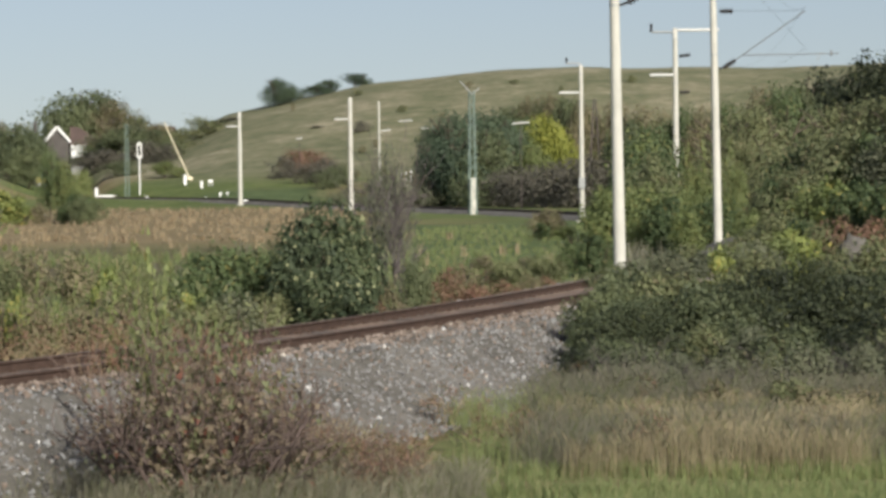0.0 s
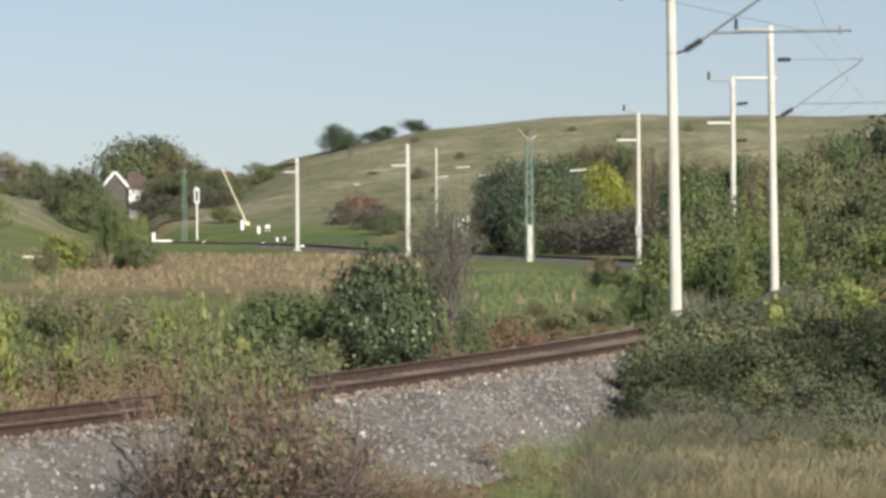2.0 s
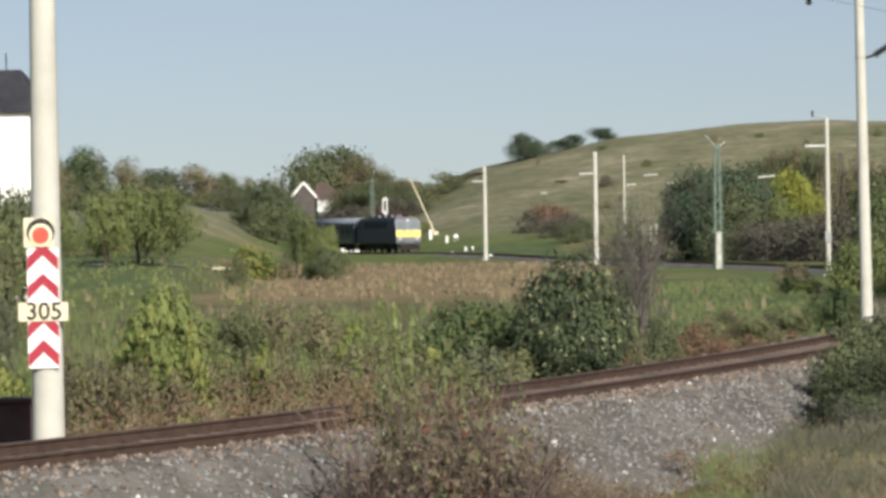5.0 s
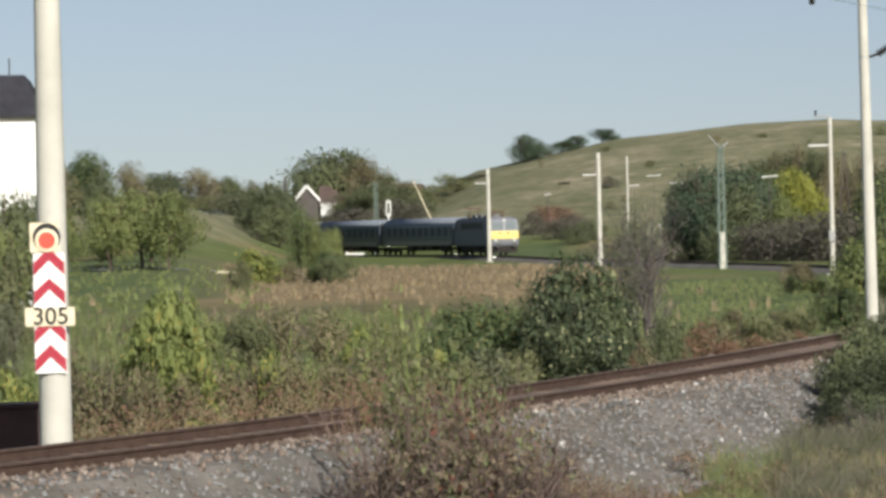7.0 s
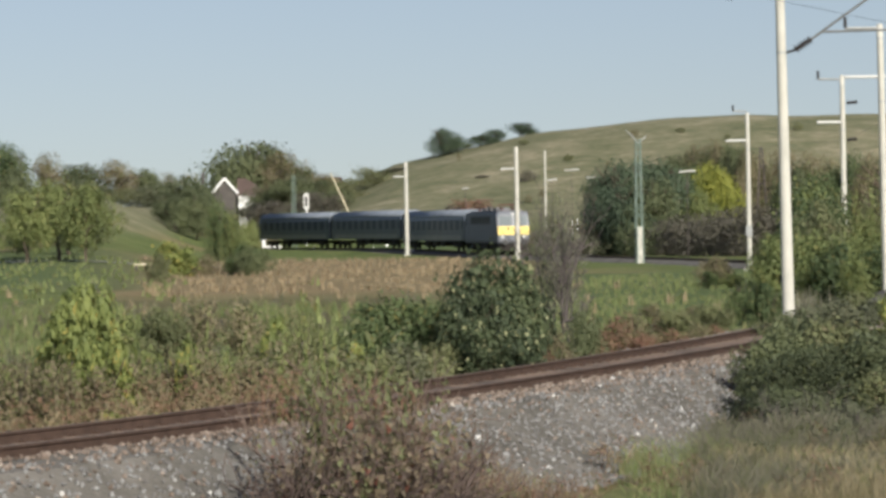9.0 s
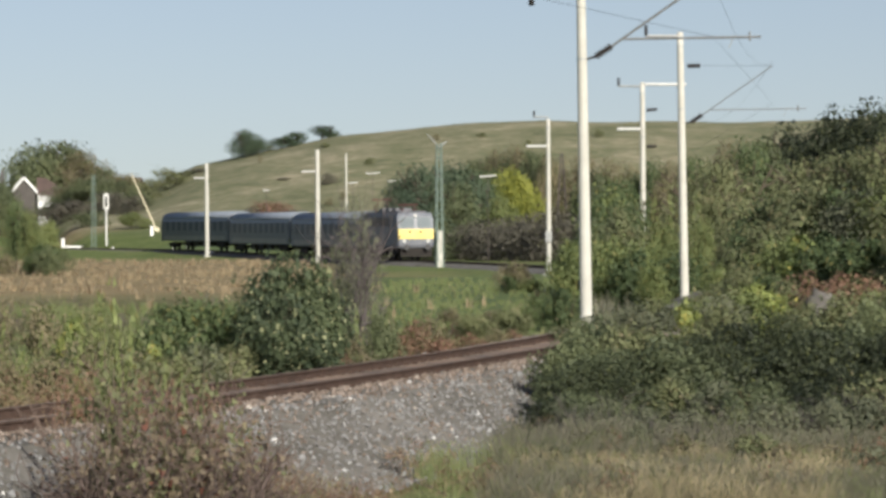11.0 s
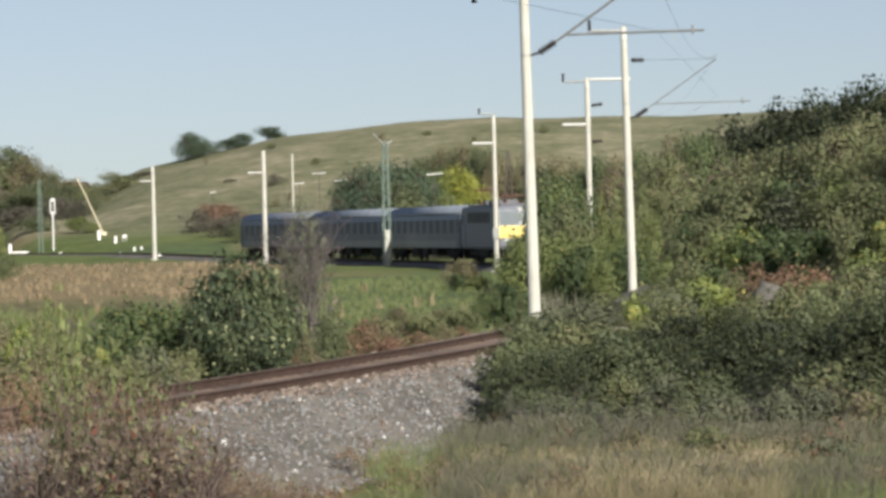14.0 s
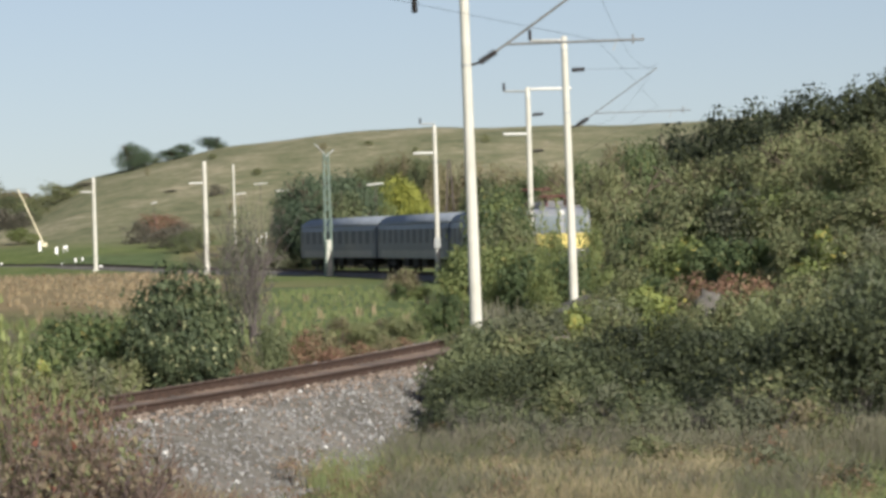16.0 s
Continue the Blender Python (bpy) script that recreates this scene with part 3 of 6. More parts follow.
# bars of the second line of wires that cross the foot of the hill
for s, d, z, w in ((59.5, 415, 8.5, 1.6), (65.5, 415, 7.6, 1.7), (92.0, 300, 6.5, 1.4), (53.9, 400, 7.2, 1.1), (29.5, 420, 6.6, 0.7)):
    x, y = at(s, d)
    z0 = gz(x, y)
    m = root("wire_post", "thin weathered post with a short whitish crossbar", "post", pose(x, y, 0, 0, 0, 0), "posts at the foot of the hill")
    bm = bmesh.new()
    rod(bm, (0, 0, z0 - 0.3), (0, 0, z + 0.2), 0.035, seg=6)
    part("post", bm, TWIG, m)
    bm = bmesh.new()
    rod(bm, (-w / 2, 0, z), (w / 2, 0, z + 0.1), 0.07)
    part("crossbar", bm, PALETUBE, m, "short whitish crossbar")


def wires():
    """Carrying and contact wires from bracket to bracket."""
    spots = [(signal_mast, 3.0, 8.4), (mast_near, 3.4, 8.96), (mast_b, 3.4, 8.6), (mast_c, 2.6, 7.7), (mast_d, 2.8, 7.6), (lat, 2.7, 7.5), (mast_e, 2.7, 7.4), (mast_f, 2.7, 7.2)]
    pts = [(m.matrix_basis @ Vector((r, 0, 0)), h) for m, r, h in spots]
    for name, sag, drop in (("carrying_wire", 0.9, 0.0), ("contact_wire", 0.05, 1.6)):
        bm = bmesh.new()
        for (a, ha), (b, hb) in zip(pts, pts[1:]):
            n = 10
            prev = None
            for i in range(n + 1):
                u = i / n
                p = a.lerp(b, u)
                p.z = ha + (hb - ha) * u - drop - sag * 4 * u * (1 - u) * (0 if drop else 1)
                if prev:
                    rod(bm, prev, p, 0.005, seg=4)
                prev = p.copy()
        tagged(part(name, bm, DARKSTEEL, None, "thin dark overhead wire strung between the masts"), category="wire")


wires()


# ---- the board on the signal mast ----
def board():
    def plate(name, w, z0, z1, depth, material, label="", mid=0.0):
        bm = bmesh.new()
        box(bm, mid - w / 2, mid + w / 2, -depth, -depth + 0.02, z0, z1, 0.004)
        return part(name, bm, material, holder, label)

    x, y = at(-110.9, 45.5)
    holder = root("signal_board", "red and white chevron board with red disc and number plate", "railway sign", pose(x - 0.045, y, -0.06, 0, 0, 6))
    plate("lamp_plate", 0.37, 2.32, 2.70, 0.235, CREAM, "cream square plate", -0.05)
    bm = bmesh.new()
    bmesh.ops.create_cone(bm, cap_ends=True, segments=28, radius1=0.178, radius2=0.178, depth=0.012, matrix=Matrix.Translation((-0.02, -0.243, 2.515)) @ pose(0, 0, 0, 90))
    part("ring", bm, BLACK, holder, "black ring round the red disc")
    bm = bmesh.new()
    bmesh.ops.create_cone(bm, cap_ends=True, segments=28, radius1=0.15, radius2=0.15, depth=0.012, matrix=Matrix.Translation((-0.02, -0.247, 2.475)) @ pose(0, 0, 0, 90))
    part("ring_face", bm, CREAM, holder)
    bm = bmesh.new()
    bmesh.ops.create_cone(bm, cap_ends=True, segments=28, radius1=0.105, radius2=0.105, depth=0.02, matrix=Matrix.Translation((-0.02, -0.256, 2.475)) @ pose(0, 0, 0, 90))
    part("disc", bm, ORANGE, holder, "orange-red disc")
    back = plate("chevron_board", 0.40, 0.78, 2.31, 0.235, WHITE, "white board")
    for z in (2.03, 1.66, 1.17, 0.80):
        bm = bmesh.new()
        prism(bm, [(-0.195, z), (0.0, z + 0.19), (0.195, z), (0.195, z + 0.16), (0.0, z + 0.35 if z != 1.66 else z + 0.33), (-0.195, z + 0.16)], -0.243, -0.236)
        part("chevron", bm, RED, back, "red chevron")
    num = plate("number_plate", 0.63, 1.38, 1.62, 0.262, CREAM, "cream plate with black figures")
    text = bpy.data.curves.new("figures", "FONT")
    text.body, text.size, text.align_x, text.align_y, text.extrude = "305", 0.31, "CENTER", "CENTER", 0.002
    text.offset = 0.004
    t = new("figures", text)
    dg = bpy.context.evaluated_depsgraph_get()
    me = bpy.data.meshes.new_from_object(t.evaluated_get(dg))
    bpy.data.objects.remove(t)
    me.materials.clear()
    me.materials.append(BLACK)
    fig = new("figures", me)
    fig.parent = num
    fig.matrix_basis = pose(0.01, -0.266, 1.5, 90)
    for z in (0.95, 2.2):
        bm = bmesh.new()
        rod(bm, (0, 0, z - 0.02), (0, 0, z + 0.02), 0.225, seg=20)
        part("band", bm, DARKSTEEL, holder)


board()


# ---- plants ----
def tubes(segs, sides=4):
    """Tapered sticks as arrays: each (start, end, r0, r1)."""
    a = np.array([s[0] for s in segs], float)
    b = np.array([s[1] for s in segs], float)
    r0, r1 = np.array([s[2] for s in segs]), np.array([s[3] for s in segs])
    d = b - a
    d /= np.linalg.norm(d, axis=1)[:, None] + 1e-9
    up = np.where(np.abs(d[:, 2:3]) > 0.9, np.array([[1.0, 0, 0]]), np.array([[0, 0, 1.0]]))
    u = np.cross(d, up)
    u /= np.linalg.norm(u, axis=1)[:, None]
    w = np.cross(d, u)
    ang = np.arange(sides) * 2 * np.pi / sides
    ring = u[:, None] * np.cos(ang)[None, :, None] + w[:, None] * np.sin(ang)[None, :, None]
    v = np.concatenate([a[:, None] + ring * r0[:, None, None], b[:, None] + ring * r1[:, None, None]], 1)
    k = np.arange(sides)
    q = np.stack([k, (k + 1) % sides, (k + 1) % sides + sides, k + sides], -1)
    f = q[None] + (2 * sides) * np.arange(len(a))[:, None, None]
    return v.reshape(-1, 3), f.reshape(-1, 4)


def leaf_cloud(r, spots, out, size, droop=0.3):
    """Leaves at spots, turned roughly outward: small three-cornered blades."""
    n = len(spots)
    nor = out + r.normal(0, 0.42, (n, 3))
    nor[:, 2] += droop
    nor /= np.linalg.norm(nor, axis=1)[:, None]
    t = np.cross(nor, r.normal(0, 1, (n, 3)))
    t /= np.linalg.norm(t, axis=1)[:, None]
    b = np.cross(nor, t)
    s = size * r.uniform(0.6, 1.35, n)[:, None]
    v = np.stack([spots - t * s * 0.62, spots + t * s * 0.45 + b * s * 0.42, spots + t * s * 0.45 - b * s * 0.42], 1)
    f = np.arange(3)[None] + 3 * np.arange(n)[:, None]
    return v.reshape(-1, 3), f


def branch_tree(r, height, spread, levels, stems=1, lean=0.1, r0=0.05, first=0.25):
    """Branches as sticks, and the tips they end in. Grows in a unit of metres."""
    segs, tips = [], []

    def grow(p, d, length, rad, level):
        n = 3
        for i in range(n):
            d = d + r.normal(0, 0.12, 3)
            d /= np.linalg.norm(d)
            q = p + d * length / n
            segs.append((p, q, rad * (1 - 0.25 * i / n), rad * (1 - 0.25 * (i + 1) / n)))
            p = q
            if level < levels and (i > 0 or level > 0):
                for _ in range(r.randint(1, 3)):
                    e = d * 0.7 + r.normal(0, 0.55, 3) * spread
                    e[2] = e[2] * 0.6 + 0.35
                    e /= np.linalg.norm(e)
                    grow(p, e, length * r.uniform(0.5, 0.75), rad * 0.55, level + 1)
        tips.append(p)

    for k in range(stems):
        d = np.array([r.normal(0, lean), r.normal(0, lean), 1.0])
        p = np.array([r.normal(0, 0.08), r.normal(0, 0.08), -0.1]) * (height if stems > 1 else 0.2)
        p[2] = -0.15 * height * 0.3
        grow(p, d / np.linalg.norm(d), height * r.uniform(0.5, 0.65), r0, 0)
    return segs, np.array(tips)


def blobs(r, n, width, low, high):
    """Overlapping round masses that make up a crown, as centres and radii, in a crown about 1 high."""
    out = []
    for i in range(n):
        u = (i + 0.5) / n
        z = low + (high - low) * u
        k = math.sin(math.pi * (0.22 + 0.72 * u)) ** 0.7
        a, q = r.uniform(0, 6.28), r.uniform(0.15, 0.55) * width * k
        rad = width * r.uniform(0.24, 0.42) * (0.55 + 0.45 * k)
        out.append((q * math.cos(a), q * math.sin(a), z, rad, rad * r.uniform(0.7, 1.0)))
    return out


def in_blobs(r, bl, n, skin=0.55):
    w = np.array([b[3] ** 2 for b in bl])
    pick = r.choice(len(bl), n, p=w / w.sum())
    b = np.array(bl)[pick]
    d = r.normal(0, 1, (n, 3))
    d /= np.linalg.norm(d, axis=1)[:, None]
    wob = 1 + 0.22 * np.sin(5 * d[:, 0] + 9 * b[:, 2]) * np.sin(4 * d[:, 1] + 3 * b[:, 0] * 9) + 0.07 * r.normal(0, 1, n)
    rr = (skin + (1 - skin) * r.rand(n) ** 0.6) * wob
    p = b[:, :3] + d * np.c_[b[:, 3], b[:, 3], b[:, 4]] * rr[:, None]
    return p, d


KINDS = {}


def plant_kind(key, name, label, category, leaf, seed, n, size, width=0.5, low=0.15, high=0.8, masses=14, trunk=BARK, stems=1, skin=0.5, foliage="crown", wood="trunk", r0=0.02, levels=2, lean=0.12):
    """One plant about 1 m high, to be set out at other sizes."""
    r = np.random.RandomState(seed)
    top = root(name, label, category)
    segs, tips = branch_tree(r, 0.95, 0.9, levels, stems, lean, r0)
    v, f = tubes(segs)
    tagged(arrays(wood, v, f, trunk, top), kind="stuff" if wood != "trunk" else "")
    n, size = (int(n * 1.45), size * 0.84) if n > 1000 else (n, size)
    p, d = in_blobs(r, blobs(r, masses, width, low, high), n, skin)
    shoot = r.choice(n, n // 9 if stems > 2 else 0, replace=False)  # loose shoots that break the outline
    p[shoot] += d[shoot] * r.uniform(0.02, 0.14 if stems > 2 else 0.03, (len(shoot), 1)) * np.array([1, 1, 1.3])
    gap = waves(p[:, 0] * 3 + p[:, 2] * 2, p[:, 1] * 3 - p[:, 2] * 2, 1.1, seed) > (-0.22 if n > 900 else -9)
    p, d = p[gap], d[gap]
    p[:, 2] = np.maximum(p[:, 2], 0.01)
    v, f = leaf_cloud(r, p, d, size)
    tagged(arrays(foliage, v, f, leaf, top), kind="stuff")
    KINDS[key] = [top, None]


def set_out(key, side, dist, height, width=None, turn=None, sink=0.04, xy=None):
    """Stands a plant of a kind on the ground, so high and (its crown) so wide for its height."""
    x, y = xy or at(side, dist)
    width = height if width is None else width
    turn = (side * 37 + dist * 91) % 360 if turn is None else turn
    m = pose(x, y, gz(x, y) - sink * height, 0, 0, turn) @ Matrix.Diagonal((width, width, height, 1))
    top, first = KINDS[key]
    if first is None:
        top.matrix_basis = m
        KINDS[key][1] = Matrix.Diagonal((width, width, height, 1)).inverted()
        return top
    return copy_thing(top, m @ first)


BUSHY = dict(stems=4, lean=0.35, foliage="foliage", wood="twig_work", low=0.12, high=0.82, r0=0.012, levels=1)
plant_kind("bush_green", "bush", "dense mid-green leafy bush in the grass", "bush", LEAF_GREEN, 21, 5200, 0.055, 0.62, masses=16, **BUSHY)
plant_kind("bush_green2", "bush", "dense mid-green leafy bush in the grass", "bush", LEAF_GREEN, 22, 4200, 0.058, 0.8, masses=18, **BUSHY)
plant_kind("bush_dark", "bush", "dark green bush with small leaves", "bush", LEAF_DARK, 23, 5200, 0.05, 0.8, masses=18, **BUSHY)
# shade in the hedge's hollows, put into the leaf colour
plant_kind("bush_deep", "bush", "dense bush with leaves coloured very dark for the hedge's shaded hollows", "bush", LEAF_DEEP, 37, 3600, 0.05, 0.85, masses=18, **BUSHY)
plant_kind("bush_olive", "bush", "dull olive-green bush beside the track", "bush", LEAF_OLIVE, 24, 4600, 0.05, 0.85, masses=18, **BUSHY)
plant_kind("bush_gold", "bush", "yellow-green bush with turning leaves", "bush", LEAF_GOLD, 25, 1500, 0.075, 0.6, masses=14, **BUSHY)
plant_kind("bush_rust", "bush", "low rust-coloured bush with dry leaves", "bush", LEAF_RUST, 26, 1800, 0.06, 0.8, masses=14, trunk=REDTWIG, **BUSHY)
plant_kind("bush_red", "bush", "reddish autumn bush at the foot of the hill", "bush", LEAF_RED, 27, 2600, 0.06, 0.85, masses=14, **BUSHY)
plant_kind("bush_maroon", "bush", "dark brownish bush in a thicket", "bush", LEAF_MAROON, 28, 3200, 0.06, 0.85, masses=16, **BUSHY)
plant_kind("bush_brown", "bush", "grey-brown half-bare bush in dry grass", "bush", LEAF_BROWN, 29, 2200, 0.055, 0.8, masses=16, trunk=TWIG, **BUSHY)
plant_kind("bush_grey", "bush", "grey-green scrubby bush on the bank", "bush", LEAF_GREY, 30, 3600, 0.05, 0.85, masses=16, trunk=TWIG, **BUSHY)
plant_kind("bush_light", "bush", "light green bush in sunshine", "bush", LEAF_LIGHT, 31, 3600, 0.055, 0.85, masses=16, **BUSHY)
plant_kind("thorn", "thorn_bush", "reddish twiggy bush with sparse leaves", "bush", LEAF_THORN, 32, 260, 0.045, 0.85, masses=24, trunk=DARKTWIG, stems=5, lean=0.5, levels=2, r0=0.014,
           skin=0.15, foliage="foliage", wood="twig_work", low=0.1, high=0.9)
plant_kind("thorn_green", "thorn_bush", "twiggy bush with olive and yellowish leaves", "bush", LEAF_OLIVE, 33, 380, 0.042, 0.8, masses=20, trunk=REDTWIG, stems=5, lean=0.4, levels=2, r0=0.010,
           skin=0.15, foliage="foliage", wood="twig_work", low=0.1, high=0.9)
plant_kind("bare", "bare_shrub", "nearly bare grey shrub with thin twigs", "shrub", LEAF_GREY, 34, 260, 0.03, 0.45, masses=14, trunk=TWIG, stems=3, lean=0.2, levels=3, r0=0.012,
           skin=0.1, foliage="foliage", wood="twig_work", low=0.35, high=0.95)
plant_kind("thorn_rust", "thorn_bush", "rust-coloured thorny bush with dry leaves", "bush", LEAF_RUST, 38, 330, 0.042, 0.85, masses=22, trunk=REDTWIG, stems=7, lean=0.5, levels=2, r0=0.012,
           skin=0.15, foliage="foliage", wood="twig_work", low=0.1, high=0.9)
plant_kind("bush_round", "bush", "large dense dark green bush beyond the rails", "bush", LEAF_ROUND, 39, 5600, 0.05, 0.74, masses=20, **BUSHY)
plant_kind("twiggy", "bare_shrub", "low grey twiggy shrub before the hedge", "shrub", LEAF_GREY, 40, 200, 0.04, 0.8, masses=16, trunk=TWIG, stems=7, lean=0.4, levels=2, r0=0.008,
           skin=0.1, foliage="foliage", wood="twig_work", low=0.1, high=0.9)
plant_kind("weed", "tall_weed", "tall thin green weed with small leaves", "weed", LEAF_LIGHT, 35, 260, 0.05, 0.28, masses=12, trunk=GREENSTALK, stems=3, lean=0.2, levels=1, r0=0.008,
           skin=0.1, foliage="foliage", wood="twig_work", low=0.2, high=0.98)
plant_kind("stalk", "dry_weed", "dry brown weed with bare stalks", "weed", LEAF_RUST, 36, 260, 0.035, 0.4, masses=10, trunk=STALK, stems=7, lean=0.3, levels=1, r0=0.007,
           skin=0.1, foliage="foliage", wood="twig_work", low=0.2, high=0.9)
TREE = dict(levels=2, r0=0.03, low=0.32, high=0.86)
plant_kind("tree_dark", "tree", "dark green broad-leaved tree with a rounded crown", "tree", LEAF_DARK, 41, 6460, 0.043, 0.75, masses=20, **TREE)
plant_kind("tree_deep", "tree", "very dark green tree on top of the slope", "tree", LEAF_DEEP, 49, 6460, 0.043, 0.8, masses=20, **TREE)
plant_kind("tree_dark2", "tree", "dark green broad-leaved tree with a rounded crown", "tree", LEAF_DARK, 42, 6460, 0.043, 0.9, masses=22, **TREE)
plant_kind("tree_green", "tree", "mid-green broad-leaved tree with an open crown", "tree", LEAF_GREEN, 43, 6120, 0.043, 0.8, masses=20, **TREE)
plant_kind("tree_blue", "tree", "blue-green leafy tree within a thicket", "tree", LEAF_BLUE, 44, 7140, 0.040, 0.9, masses=20, stems=2, levels=2, r0=0.03, low=0.15, high=0.82)
plant_kind("tree_yellow", "tree", "bright yellow-green autumn tree in a thicket", "tree", LEAF_YELLOW, 45, 5100, 0.043, 0.8, masses=18, levels=2, r0=0.03, low=0.2, high=0.85)
plant_kind("tree_light", "tree", "light green tree at the meadow's edge", "tree", LEAF_LIGHT, 46, 5100, 0.040, 0.85, masses=20, **TREE)
plant_kind("tree_olive", "tree", "olive-green tree on the wooded slope", "tree", LEAF_OLIVE, 48, 5780, 0.040, 0.85, masses=20, stems=2, levels=2, r0=0.03, low=0.15, high=0.85)
# beyond 500 m its paler colour also stands in for haze
plant_kind("tree_grey", "tree", "grey-brown tree with thinning autumn leaves, its grey also standing for haze far off", "tree", LEAF_BROWN, 47, 4080, 0.036, 0.85, masses=20, trunk=TWIG, **TREE)

